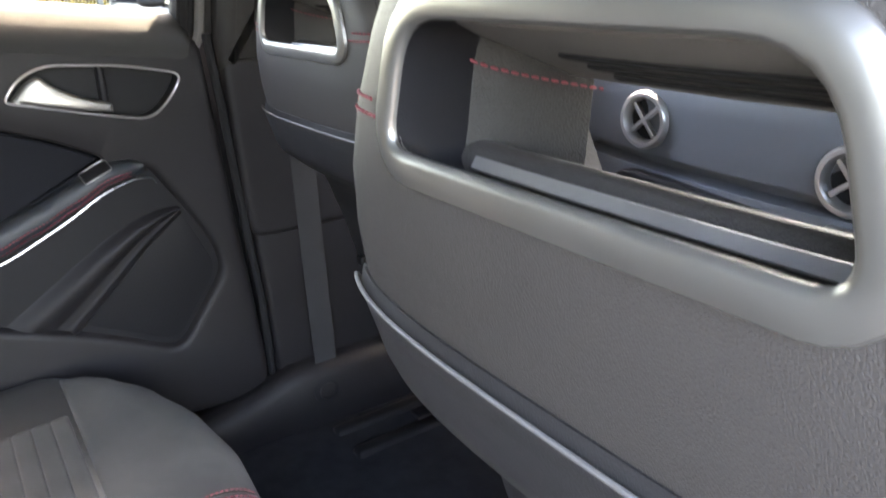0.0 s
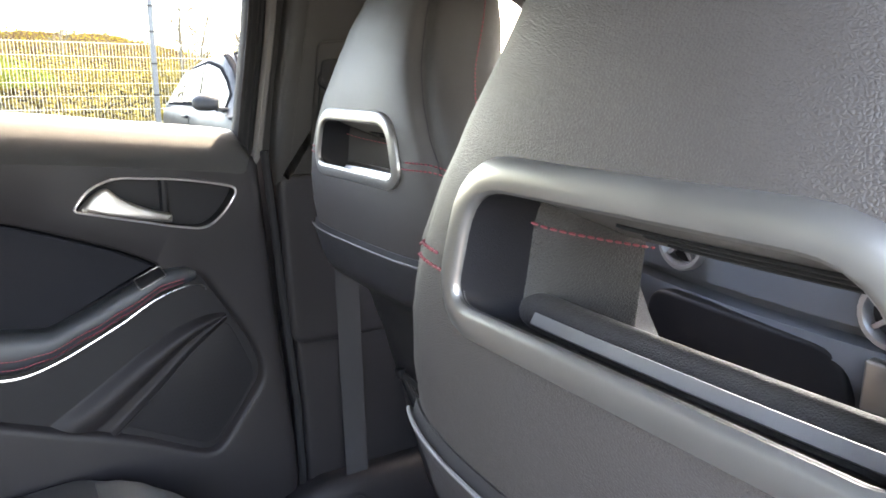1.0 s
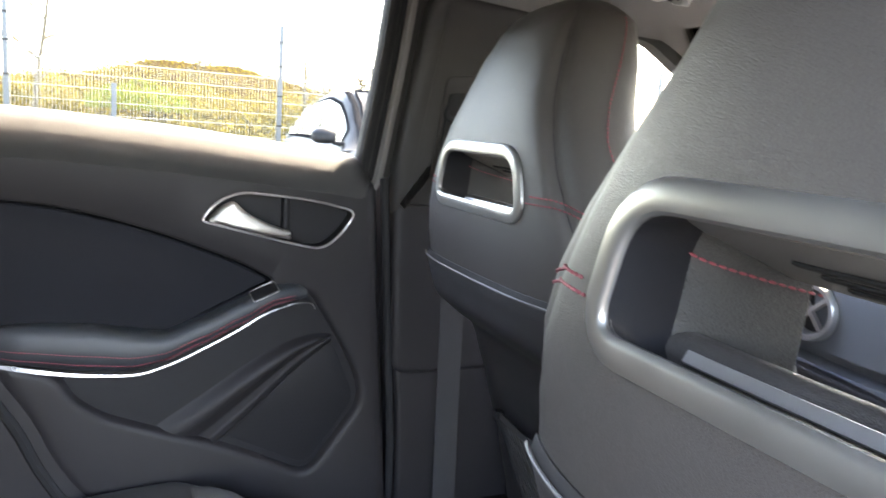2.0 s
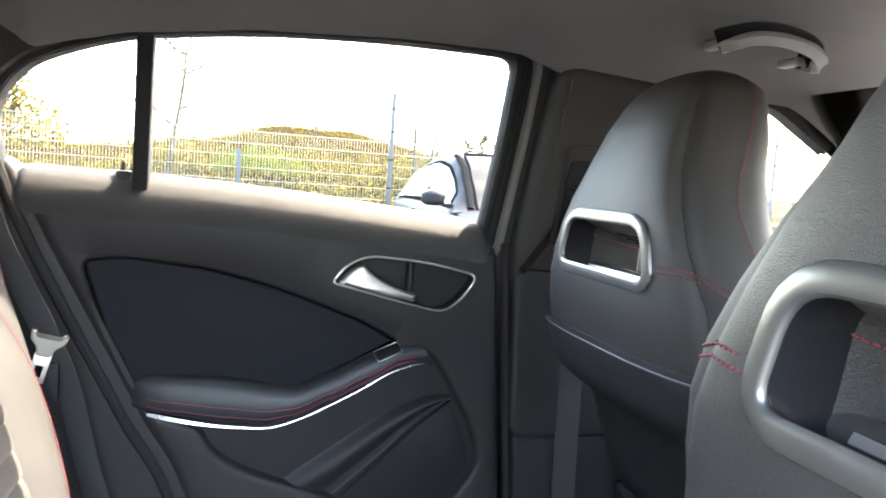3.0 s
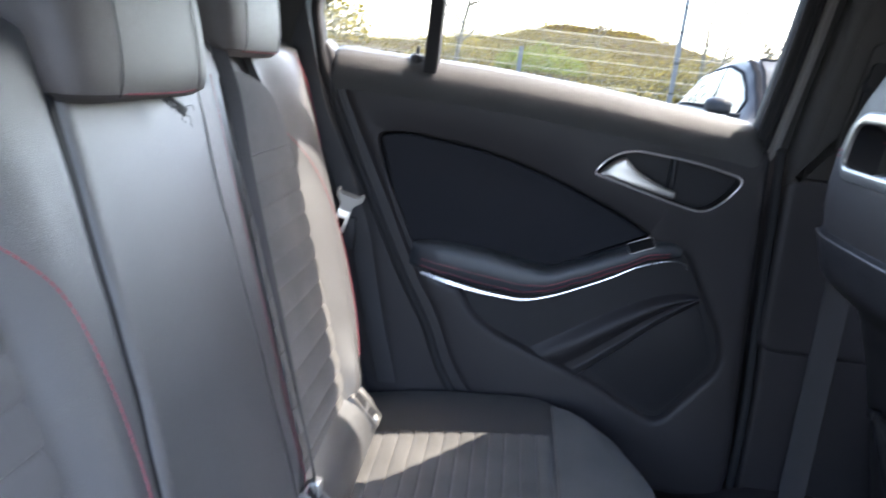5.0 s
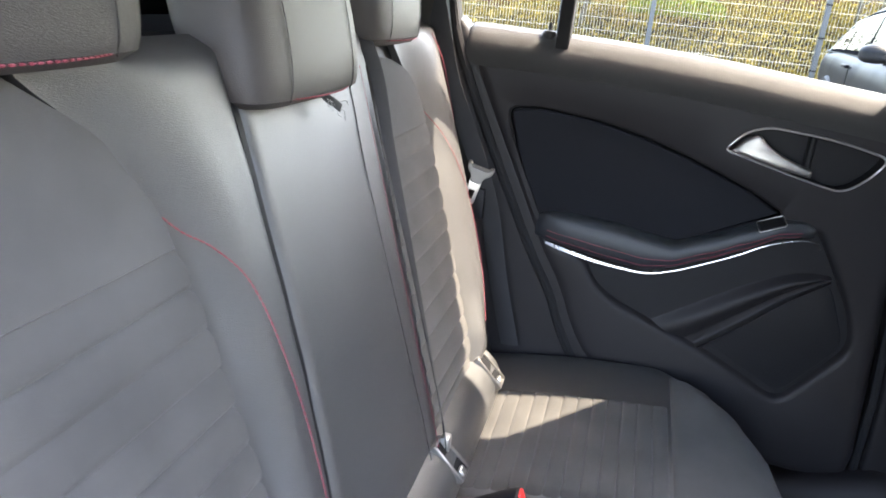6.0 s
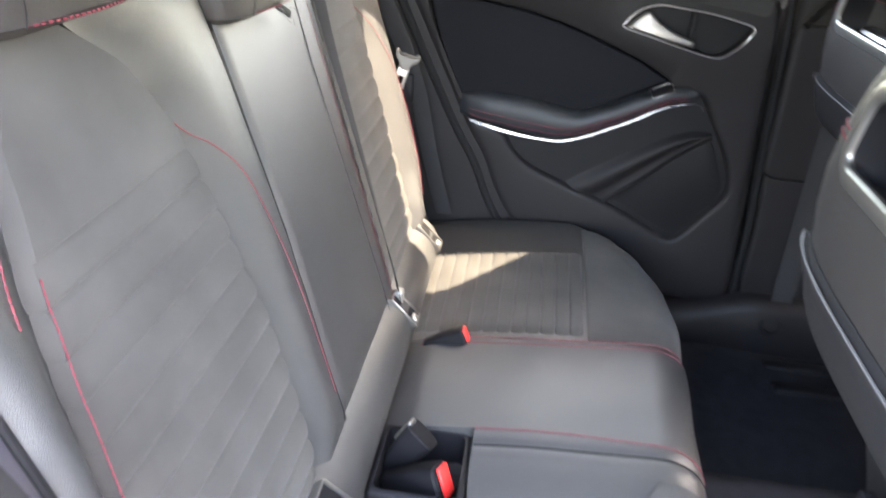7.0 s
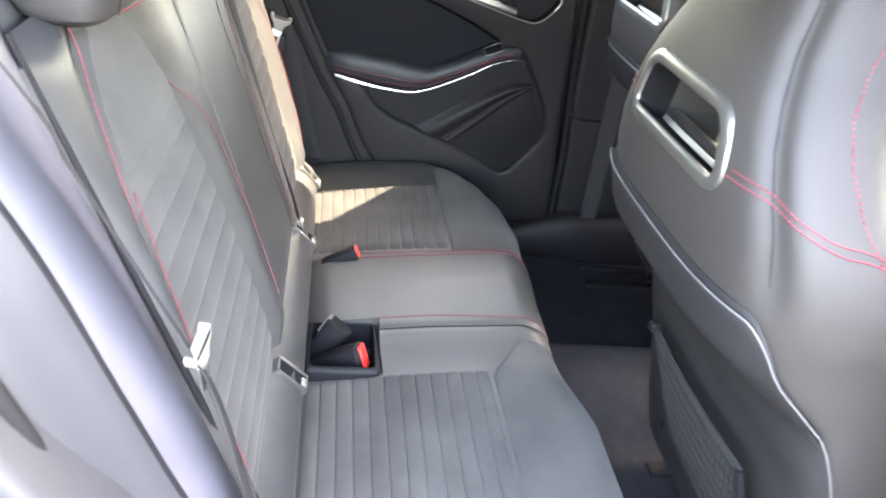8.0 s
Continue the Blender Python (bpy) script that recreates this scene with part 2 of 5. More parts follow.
def ribbon(path, across, width, thick, bm=None):
    """A flat band along path; across(i): its sideways direction."""
    bm = bm or bmesh.new()
    pts = [Vector(p) for p in path]
    rings = []
    for i, p in enumerate(pts):
        t = (pts[min(i + 1, len(pts) - 1)] - pts[max(i - 1, 0)]).normalized()
        s = Vector(across(i / (len(pts) - 1)) if callable(across) else across).normalized()
        s = (s - s.dot(t) * t).normalized()
        nrm = s.cross(t)
        w, h = width / 2, thick / 2
        rings.append([p + a * s + b * nrm for a, b in ((-w, -h * 0.4), (-w * 0.9, -h), (w * 0.9, -h), (w, -h * 0.4), (w, h * 0.4), (w * 0.9, h), (-w * 0.9, h), (-w, h * 0.4))])
    return loft(rings, bm=bm)


def dashes(path, r=0.0009, length=0.0045, gap=0.0018, bm=None, lift=Vector((0, 0, 0))):
    """Single stitches along a line."""
    bm = bm or bmesh.new()
    pts = [Vector(p) + lift for p in path]
    run = [0.0]
    for a, b in zip(pts, pts[1:]):
        run.append(run[-1] + (b - a).length)

    def at(s):
        for i in range(len(pts) - 1):
            if s <= run[i + 1]:
                u = (s - run[i]) / max(1e-9, run[i + 1] - run[i])
                return pts[i].lerp(pts[i + 1], u)
        return pts[-1]

    s = 0.0
    while s < run[-1] - length * 0.5:
        tube([at(s), at(s + length * 0.25), at(s + length * 0.75), at(min(s + length, run[-1]))], lambda u: r * (0.55 + 1.8 * u * (1 - u)), 5, bm=bm)
        s += length + gap
    return bm


def box(x0, x1, y0, y1, z0, z1, r=0.004, bm=None):
    """A block with rounded edges."""
    new_bm = bmesh.new()
    bmesh.ops.create_cube(new_bm, size=1.0)
    for v in new_bm.verts:
        v.co = Vector((x0 + (v.co.x + 0.5) * (x1 - x0), y0 + (v.co.y + 0.5) * (y1 - y0), z0 + (v.co.z + 0.5) * (z1 - z0)))
    if r:
        bmesh.ops.bevel(new_bm, geom=new_bm.edges[:], offset=r, segments=3, profile=0.5, affect="EDGES")
    if bm is None:
        return new_bm
    me = bpy.data.meshes.new("tmp")
    new_bm.to_mesh(me)
    new_bm.free()
    bm.from_mesh(me)
    bpy.data.meshes.remove(me)
    return bm


def turned(bm, m):
    bmesh.ops.transform(bm, matrix=m, verts=bm.verts)
    return bm


def cut(bm, *cutters):
    """bm with the cutters' volumes taken away."""
    def temp(b):
        bmesh.ops.recalc_face_normals(b, faces=b.faces)
        me = bpy.data.meshes.new("tmp")
        b.to_mesh(me)
        b.free()
        return new("tmp", me)

    ob, tools = temp(bm), [temp(c) for c in cutters]
    for tool in tools:
        mod = ob.modifiers.new("cut", "BOOLEAN")
        mod.operation, mod.solver, mod.object = "DIFFERENCE", "EXACT", tool
    done = bpy.data.meshes.new_from_object(ob.evaluated_get(bpy.context.evaluated_depsgraph_get()))
    out = bmesh.new()
    out.from_mesh(done)
    for o in (ob, *tools):
        me = o.data
        bpy.data.objects.remove(o)
        bpy.data.meshes.remove(me)
    bpy.data.meshes.remove(done)
    return out


def lerp_table(table, z):
    """Row of values at z, from rows (z, a, b, ...)."""
    if z <= table[0][0]:
        return table[0][1:]
    for a, b in zip(table, table[1:]):
        if z <= b[0]:
            u = (z - a[0]) / (b[0] - a[0])
            u = u * u * (3 - 2 * u) * 0.35 + u * 0.65
            return tuple(p + (q - p) * u for p, q in zip(a[1:], b[1:]))
    return table[-1][1:]


def grid(f, nu, nv, thick=0.0):
    """The surface f(u, v), u and v from 0 to 1, with a thickness away from its normal."""
    bm = bmesh.new()
    rows = [[bm.verts.new(f(i / nu, j / nv)) for i in range(nu + 1)] for j in range(nv + 1)]
    for a, b in zip(rows, rows[1:]):
        for i in range(nu):
            bm.faces.new((a[i], a[i + 1], b[i + 1], b[i]))
    if thick:
        bmesh.ops.recalc_face_normals(bm, faces=bm.faces)
        bmesh.ops.solidify(bm, geom=bm.faces[:], thickness=thick)
    return bm


def panel(outline, holes, y0, y1, edge):
    """A panel in the x-z plane with a rounded rim and sunk openings (outline, width of the slope, depth)."""
    bm = bmesh.new()
    face = grown(outline, -edge)
    loops = [face] + [grown(h, w) for h, w, _ in holes]
    edges = []
    for lp in loops:
        vs = [bm.verts.new((p.x, y0, p.y)) for p in lp]
        edges += [bm.edges.new((a, b)) for a, b in zip(vs, vs[1:] + vs[:1])]
    bmesh.ops.triangle_fill(bm, edges=edges, use_beauty=True, normal=(0, -1, 0))
    rim = []
    for k in range(7):
        a = k / 6 * math.pi / 2
        rim.append([(p.x, y0 + edge * 0.8 * (1 - math.cos(a)), p.y) for p in grown(outline, edge * (math.sin(a) - 1))])
    rim.append([(p.x, y1, p.y) for p in outline])
    loft(rim, caps=False, bm=bm)
    for h, w, deep in holes:
        loft([[(p.x, y, p.y) for p in grown(h, d)] for d, y in ((w, y0), (w * 0.55, y0 + 0.0015), (w * 0.25, y0 + deep * 0.3), (0.0, y0 + deep))], caps=False, bm=bm)
    bmesh.ops.remove_doubles(bm, verts=bm.verts, dist=0.00005)
    return bm


# ---- the car's shell ----
def tilt(x, z):
    """How far the glass and pillars lean in above the waistline."""
    return 0.30 * (1.0 - z)


REAR_WINDOW = [Vector(p) for p in rounded([(-0.134, 0.97), (-0.153, 1.118), (-0.131, 1.163), (-0.095, 1.198), (-0.026, 1.227), (0.041, 1.247), (0.22, 1.272), (0.432, 1.284), (0.631, 1.283), (0.629, 1.15), (0.618, 0.96)],
                                         [0.01, 0.05, 0.05, 0.05, 0.05, 0.08, 0.10, 0.10, 0.030, 0.05, 0.01], 6)]
FRONT_WINDOW = [Vector(p) for p in rounded([(0.93, 0.96), (0.935, 1.262), (1.15, 1.248), (1.42, 1.12), (1.62, 0.94)], 0.03, 4)]

shell = thing("car_side_wall", (0.3, 0.76, 0.1), "dark car body side with window openings", "car body", kind="structure")
side = slab([(-0.75, 0.96), (-0.75, 1.33), (0.2, 1.36), (1.0, 1.34), (1.9, 0.96)], 0.704, 0.737, lean=tilt)
holes = [slab(w, 0.5, 1.0, lean=tilt) for w in (REAR_WINDOW, FRONT_WINDOW)]
part("pillar_panel", cut(side, *holes), SHADED, shell, smooth=False)
part("lower_panel", slab([(-0.75, 0.12), (-0.75, 0.97), (1.9, 0.97), (1.9, 0.12)], 0.775, 0.81), DARK, shell, smooth=False)

near_wall = thing("near_side_wall", (1.2, -0.66, 0.1), "dark car body side by the front seat", "car body", kind="structure")
part("front_door_panel", slab([(0.78, 0.12), (0.74, 1.0), (1.9, 0.97), (1.9, 0.12)], -0.70, -0.66), DARK, near_wall, smooth=False)
part("quarter_panel", slab([(-0.75, 0.12), (-0.75, 1.0), (-0.26, 1.0), (-0.10, 0.70), (0.05, 0.45), (0.20, 0.25), (0.25, 0.12)], -0.72, -0.64, 0.02), PAINT, near_wall)
part("near_pillar", slab(rounded([(0.71, 0.12), (0.71, 0.90), (0.72, 1.31), (0.94, 1.31), (0.94, 0.90), (0.96, 0.12)], 0.01, 3), -0.715, -0.65, 0.012, lean=lambda x, z: -0.30 * min(0.0, 1.0 - z)), DARK, near_wall)
part("near_window_glass", slab([(0.90, 0.97), (0.91, 1.30), (1.15, 1.27), (1.60, 0.96)], -0.690, -0.687, lean=lambda x, z: 0.30 * max(0.0, z - 1.0)), CLEAR, near_wall, "clear side window glass", smooth=False).visible_shadow = False
part("roof_rail", loft([[(x, -0.60 + 0.035 * math.cos(a), 1.315 + 0.022 * math.sin(a) - (0.0 if x < 1.0 else 0.9 * (x - 1.0) ** 2)) for a in (k * math.pi / 5 for k in range(10))] for x in (-0.75, -0.3, 0.2, 0.7, 1.1, 1.5)]), DARK, near_wall)

near_door = thing("open_rear_door", (0.74, -0.70, 0.28), "dark open rear car door beside the door opening", "car door")
swing = Matrix.Translation((0.74, -0.70, 0.0)) @ pose(0, 0, 0, 0, 0, -62)
part("door_trim", turned(slab(rounded([(0.02, 0.30), (0.0, 0.98), (0.80, 1.01), (0.86, 0.90), (0.62, 0.45), (0.50, 0.30)], 0.05, 4), -0.10, 0.02, 0.02), swing), SOFT, near_door)
part("window_glass", turned(slab([(0.06, 0.98), (0.06, 1.28), (0.55, 1.27), (0.76, 1.00)], -0.030, -0.026), swing), GLASS, near_door, "clear side window glass", smooth=False).visible_shadow = False
part("window_frame", turned(tube(curve([(0.02, -0.03, 0.98), (0.03, -0.03, 1.15), (0.05, -0.03, 1.29), (0.30, -0.03, 1.30), (0.58, -0.03, 1.28), (0.74, -0.03, 1.15), (0.80, -0.03, 1.00)], 5), 0.018, 8), swing), RUBBER, near_door)

roof = thing("roof_lining", (0.3, 0.04, 1.3), "grey cloth headlining under the car roof", "headlining", kind="structure")


def lining(u, v):
    x, y = -0.72 + 2.25 * u, -0.575 + 1.205 * v
    s = abs(y - 0.03) / 0.60
    droop = 0.10 * max(0.0, x - 1.1) ** 2 / 0.16 + 0.10 * max(0.0, -0.25 - x) ** 2 / 0.16
    return (x, y, 1.288 + 0.115 * (1 - min(1.0, s) ** 2.4) - droop)


part("headlining_panel", grid(lining, 40, 28), LINING, roof)

EAVES = [(-0.30, 1.335), (-0.22, 1.310), (-0.16, 1.270), (-0.115, 1.232), (-0.085, 1.214), (-0.026, 1.231), (0.043, 1.248), (0.22, 1.271), (0.432, 1.283), (0.585, 1.284), (0.622, 1.282), (0.655, 1.272), (0.70, 1.260), (0.95, 1.256), (1.15, 1.250), (1.42, 1.13)]


def eaves(u, v):
    x = -0.30 + 1.62 * u
    z = lerp_table(EAVES, x)[0]
    low = Vector((x, 0.676 + tilt(x, z), z))
    high = Vector(lining(max(0.0, (x + 0.72) / 2.25), 0.84)) + Vector((0, 0, 0.008))
    mid = Vector((x, low.y - 0.022, low.z + 0.040))
    return (1 - v) ** 2 * low + 2 * v * (1 - v) * mid + v * v * high


part("headlining_edge", grid(eaves, 200, 12, 0.004), LINING, roof)
part("roof_panel", grid(lambda u, v: Vector(lining(u, v)) + Vector((0, 0.03 * (2 * v - 1), 0.035)), 20, 14, 0.004), DARK, roof)
floor = thing("floor", (0.6, 0.0, 0.1), "black carpeted car floor with a raised tunnel", "car floor", kind="structure")


def carpet(u, v):
    x, y = 0.1 + 1.6 * u, -0.66 + 1.42 * v
    hump = 0.11 * math.exp(-((y - 0.05) / 0.11) ** 4)
    rise = 0.5 * max(0.0, x - 1.35)
    return (x, y, 0.16 + hump + rise + 0.004 * noise.noise(Vector((x * 9, y * 9, 0))))


part("carpet", grid(carpet, 60, 60, 0.03), CARPET, floor)


def sill_ring(x):
    """The sill trim's section, rising into the pillar's foot."""
    rise = 0.055 * max(0.0, min(1.0, (x - 0.50) / 0.24)) ** 2
    inner = 0.650 - 0.012 * max(0.0, min(1.0, (x - 0.70) / 0.10))
    return [(x, 0.775, 0.10), (x, 0.775, 0.250 + rise), (x, 0.720, 0.268 + rise), (x, inner + 0.030, 0.272 + rise), (x, inner + 0.012, 0.264 + rise), (x, inner, 0.244 + rise), (x, inner + 0.004, 0.200), (x, inner + 0.016, 0.16), (x, inner + 0.020, 0.10)]


part("sill_trim", loft([sill_ring(0.05 + 0.95 * k / 40) for k in range(41)]), SOFT, floor, "black plastic door sill trim")
for y0, y1 in ((0.590, 0.625), (0.505, 0.540)):
    part("rail_cover", box(0.79, 1.02, y0, y1, 0.165, 0.200, 0.010), DARK, floor, "black seat rail cover")
part("near_sill_trim", box(0.20, 1.0, -0.72, -0.64, 0.10, 0.275, 0.022), SOFT, floor, "black plastic door sill trim")

tail = thing("rear_bulkhead", (-0.7, 0, 0.1), "dark trim closing the car behind the rear seat", "car body", kind="structure")
part("tailgate_trim", box(-0.78, -0.74, -0.66, 0.80, 0.1, 0.96, 0.01), DARK, tail)
part("tailgate_header", box(-0.78, -0.70, -0.66, 0.80, 1.24, 1.34, 0.01), DARK, tail)
part("hatch_glass", box(-0.755, -0.750, -0.655, 0.795, 0.95, 1.25, 0.0), TINTED, tail, "dark tinted hatch glass", smooth=False)
part("parcel_shelf", box(-0.74, -0.30, -0.62, 0.74, 0.90, 0.93, 0.01), CARPET, tail)

ground = part("ground", grid(lambda u, v: (-120 + 240 * u, -60 + 400 * v, 0.0 - 0.02), 30, 30), ASPHALT)
tagged(ground, "grey asphalt car park ground", "ground", kind="structure")


# ---- far rear door ----
door = thing("rear_door", (0.3, 0.74, 0.28), "black closed rear car door with cloth insert and chrome trim", "car door")
PANEL = curve([(-0.120, 1.012), (-0.110, 0.980), (-0.067, 0.89), (0.0, 0.757), (0.055, 0.648), (0.10, 0.575), (0.135, 0.495), (0.18, 0.428), (0.26, 0.36), (0.36, 0.315), (0.50, 0.285), (0.64, 0.275)], 4)
PANEL += [Vector(p) for p in ((0.698, 0.285), (0.705, 0.34), (0.694, 0.467), (0.676, 0.65), (0.661, 0.83), (0.652, 0.94), (0.645, 0.955))]
SILL = [(-0.133, 1.049), (-0.10, 1.051), (-0.04, 1.049), (0.045, 1.047), (0.14, 1.044), (0.235, 1.038), (0.33, 1.031), (0.43, 1.021), (0.52, 1.012), (0.60, 1.003), (0.640, 0.992)]
PANEL += [Vector((x, z - 0.030)) for x, z in reversed(SILL[1:-1])]
INSERT = rounded([(-0.036, 0.908), (0.02, 0.916), (0.151, 0.903), (0.235, 0.882), (0.308, 0.859), (0.416, 0.817), (0.476, 0.784), (0.44, 0.760), (0.35, 0.705), (0.29, 0.692), (0.18, 0.70), (0.05, 0.70), (0.0, 0.80)], [0.02, 0.03, 0.05, 0.05, 0.05, 0.05, 0.012, 0.02, 0.05, 0.05, 0.05, 0.02, 0.03], 4)
POCKET = rounded([(0.072, 0.668), (0.152, 0.638), (0.170, 0.60), (0.212, 0.568), (0.305, 0.532), (0.415, 0.492), (0.545, 0.425), (0.640, 0.556), (0.622, 0.62), (0.575, 0.70), (0.535, 0.765), (0.44, 0.72), (0.30, 0.65)], [0.01, 0.02, 0.02, 0.04, 0.05, 0.05, 0.028, 0.03, 0.04, 0.04, 0.02, 0.05, 0.05], 4)
BEZEL = rounded([(0.352, 0.884), (0.376, 0.918), (0.416, 0.935), (0.53, 0.926), (0.616, 0.906), (0.588, 0.864), (0.555, 0.837), (0.505, 0.846), (0.40, 0.872)], [0.012, 0.03, 0.04, 0.06, 0.022, 0.03, 0.035, 0.04, 0.05], 5)


part("door_trim", panel(PANEL, [(POCKET, 0.016, 0.018), (INSERT, 0.004, 0.009), (BEZEL, 0.001, 0.042)], 0.695, 0.775, 0.024), SOFT, door, "black soft-touch door trim")
SECTION = [(0.6952, -0.075), (0.6935, -0.058), (0.6940, -0.044), (0.6975, -0.030), (0.7045, -0.017), (0.7150, -0.0065), (0.7270, -0.001), (0.7400, 0.0), (0.7740, -0.004), (0.7740, -0.075)]
sill_line = curve([(x, 0, z) for x, z in SILL], 5)
rows = []
for k, p in enumerate(sill_line):
    fall = 0.020 * (max(0.0, 1 - k / 2.5) ** 2 + max(0.0, 1 - (len(sill_line) - 1 - k) / 4) ** 2)
    rows.append([(p.x, y + fall * 0.3, p.z + dz - fall) for y, dz in SECTION])
part("sill_roll", loft(rows), SILL_TOP, door, "black soft-touch window sill roll")
part("pocket_floor", slab(grown(POCKET, 0.004), 0.7110, 0.74), DARK, door, "dark recessed lower door panel")
part("cloth_insert", slab(grown(INSERT, -0.004), 0.6985, 0.706, 0.004), FABRIC, door, "black cloth insert panel")

# armrest: a padded roll with the chrome strip along its foot
ARM = [(0.045, 0.712, 0.672, 0.0), (0.06, 0.722, 0.668, 0.018), (0.10, 0.726, 0.660, 0.030), (0.19, 0.722, 0.647, 0.036), (0.255, 0.712, 0.643, 0.038), (0.30, 0.706, 0.654, 0.036), (0.36, 0.728, 0.680, 0.032), (0.42, 0.756, 0.709, 0.030), (0.475, 0.778, 0.742, 0.028), (0.515, 0.779, 0.750, 0.022), (0.532, 0.768, 0.753, 0.006)]


def arm_ring(x, top, low, out):
    mid, half = (top + low) / 2, (top - low) / 2
    return [(x, 0.700 - out * max(0.0, math.cos(a)) ** 0.55, mid + half * math.sin(a) * (1.0 if a > 0 else 0.96)) for a in (math.pi * (k / 12 - 0.5) for k in range(13))] + [(x, 0.715, low), (x, 0.715, top)]


arm_rows = [[(x, *lerp_table(ARM, x))][0] for x in (0.045 + 0.487 * k / 40 for k in range(41))]
armrest = part("armrest", loft([arm_ring(x, t, b, max(0.002, o)) for x, t, b, o in (r if len(r) == 4 else (r[0], *r[1:]) for r in arm_rows)]), PAD, door, "padded leather armrest")
for share, lie in ((0.42, 0.993), (0.21, 0.885)):
    part("stitching", dashes([(x, 0.6994 - o * lie, b + (t - b) * share) for x, t, b, o in arm_rows[2:-2]], 0.0009, 0.0050, 0.0010), STITCH, armrest, "red stitching")
strip = curve([(x, 0.700 - max(0.012, o * 0.72), b - 0.003) for x, t, b, o in arm_rows[2::4]] + [(0.538, 0.690, 0.744), (0.546, 0.692, 0.734)], 6)
strip_rings, face, rise = [], Vector((0, -0.0009, 0.0002)), Vector((0, 0.25, 1)).normalized()
for k, p in enumerate(strip):
    h = 0.0010 + 0.0028 * max(0.0, 1 - k / (0.40 * len(strip))) ** 1.3 * min(1.0, 0.3 + k / 4)
    strip_rings.append([p + rise * h + face, p - rise * h + face, p - rise * h - face, p + rise * h - face])
part("chrome_strip", loft(strip_rings), CHROME, door, "bright chrome strip tapering along the armrest", smooth=False)
switch = part("window_switch", turned(box(-0.021, 0.021, -0.012, 0.012, -0.004, 0.004, 0.002), Matrix.Translation((0.457, 0.684, 0.7665)) @ pose(0, 0, 0, 28, -24, 0)), DARK, door, "window switch in a chrome rim")
part("switch_rim", turned(tube(rounded([(-0.023, -0.014, 0.003), (0.023, -0.014, 0.003), (0.023, 0.014, 0.003), (-0.023, 0.014, 0.003)], 0.005, 3), 0.0005, closed=True), Matrix.Translation((0.457, 0.684, 0.7665)) @ pose(0, 0, 0, 28, -24, 0)), SATIN, switch)

# handle
bezel = part("handle_bowl", slab(grown(BEZEL, -0.001), 0.731, 0.745), DARK, door, "dark handle bowl")
part("bezel_ring", tube([(p.x, 0.693, p.y) for p in grown(BEZEL, -0.0015)], 0.0021, 8, True), HANDLE, bezel, "satin silver ring")
LEVER = rounded([(0.363, 0.884), (0.385, 0.909), (0.404, 0.920), (0.424, 0.900), (0.460, 0.881), (0.500, 0.869), (0.500, 0.855), (0.440, 0.866), (0.400, 0.876)], [0.004, 0.02, 0.010, 0.015, 0.02, 0.004, 0.005, 0.02, 0.02], 5)
part("pull_lever", slab(LEVER, 0.682, 0.697, 0.006, 5, lean=lambda x, z: 0.35 * max(0.0, 0.404 - x) + 0.06 * max(0.0, x - 0.404)), SATIN, bezel, "satin silver pull lever")
part("bowl_divider", box(0.489, 0.500, 0.712, 0.735, 0.850, 0.927, 0.004), DARK, bezel)

# speaker grille and the scooped pocket below the armrest
GRILLE = rounded([(0.398, 0.512), (0.580, 0.676), (0.632, 0.556), (0.546, 0.436)], [0.012, 0.03, 0.03, 0.025], 4)
grille = part("speaker_grille", slab(GRILLE, 0.7095, 0.735, 0.0010), DARK, door, "perforated speaker grille")
holes_bm = bmesh.new()
for i in range(30):
    for j in range(26):
        x, z = 0.42 + 0.0075 * i + 0.00375 * (j % 2), 0.445 + 0.0082 * j
        inside = all((Vector(b) - Vector(a)).cross(Vector((x, z)) - Vector(a)) < -0.0022 for a, b in zip([(0.398, 0.512), (0.580, 0.676), (0.632, 0.556), (0.546, 0.436)], [(0.580, 0.676), (0.632, 0.556), (0.546, 0.436), (0.398, 0.512)]))
        if inside:
            bmesh.ops.create_circle(holes_bm, cap_ends=True, segments=6, radius=0.0016, matrix=Matrix.Translation((x, 0.7092, z)) @ pose(0, 0, 0, 90, 0, 0))
part("grille_holes", holes_bm, RUBBER, grille)
BIN_TOP = [(0.29, 0.538), (0.353, 0.580), (0.439, 0.638), (0.500, 0.670), (0.545, 0.683), (0.580, 0.683)]
BIN_FOOT = [(0.375, 0.488), (0.395, 0.502), (0.462, 0.564), (0.515, 0.617), (0.555, 0.650), (0.582, 0.672)]
bin_top, bin_foot = (curve([(x, 0, z) for x, z in row], 6) for row in (BIN_TOP, BIN_FOOT))


def bin_skin(u, v):
    k = round(u * (len(bin_top) - 1))
    p = bin_top[k].lerp(bin_foot[k], v)
    rise = 0.12 + 0.85 * math.sin(math.pi * min(1.0, v / 0.66)) ** 1.3 if v < 0.66 else 0.12
    rise += 0.62 * math.exp(-((v - 0.93) / 0.055) ** 2) - 0.12 * max(0.0, (v - 0.94) / 0.06)
    return Vector((p.x, 0.7120 - 0.019 * (0.35 + 0.65 * math.sin(math.pi * min(1.0, 0.12 + 0.70 * u))) * rise, p.z))


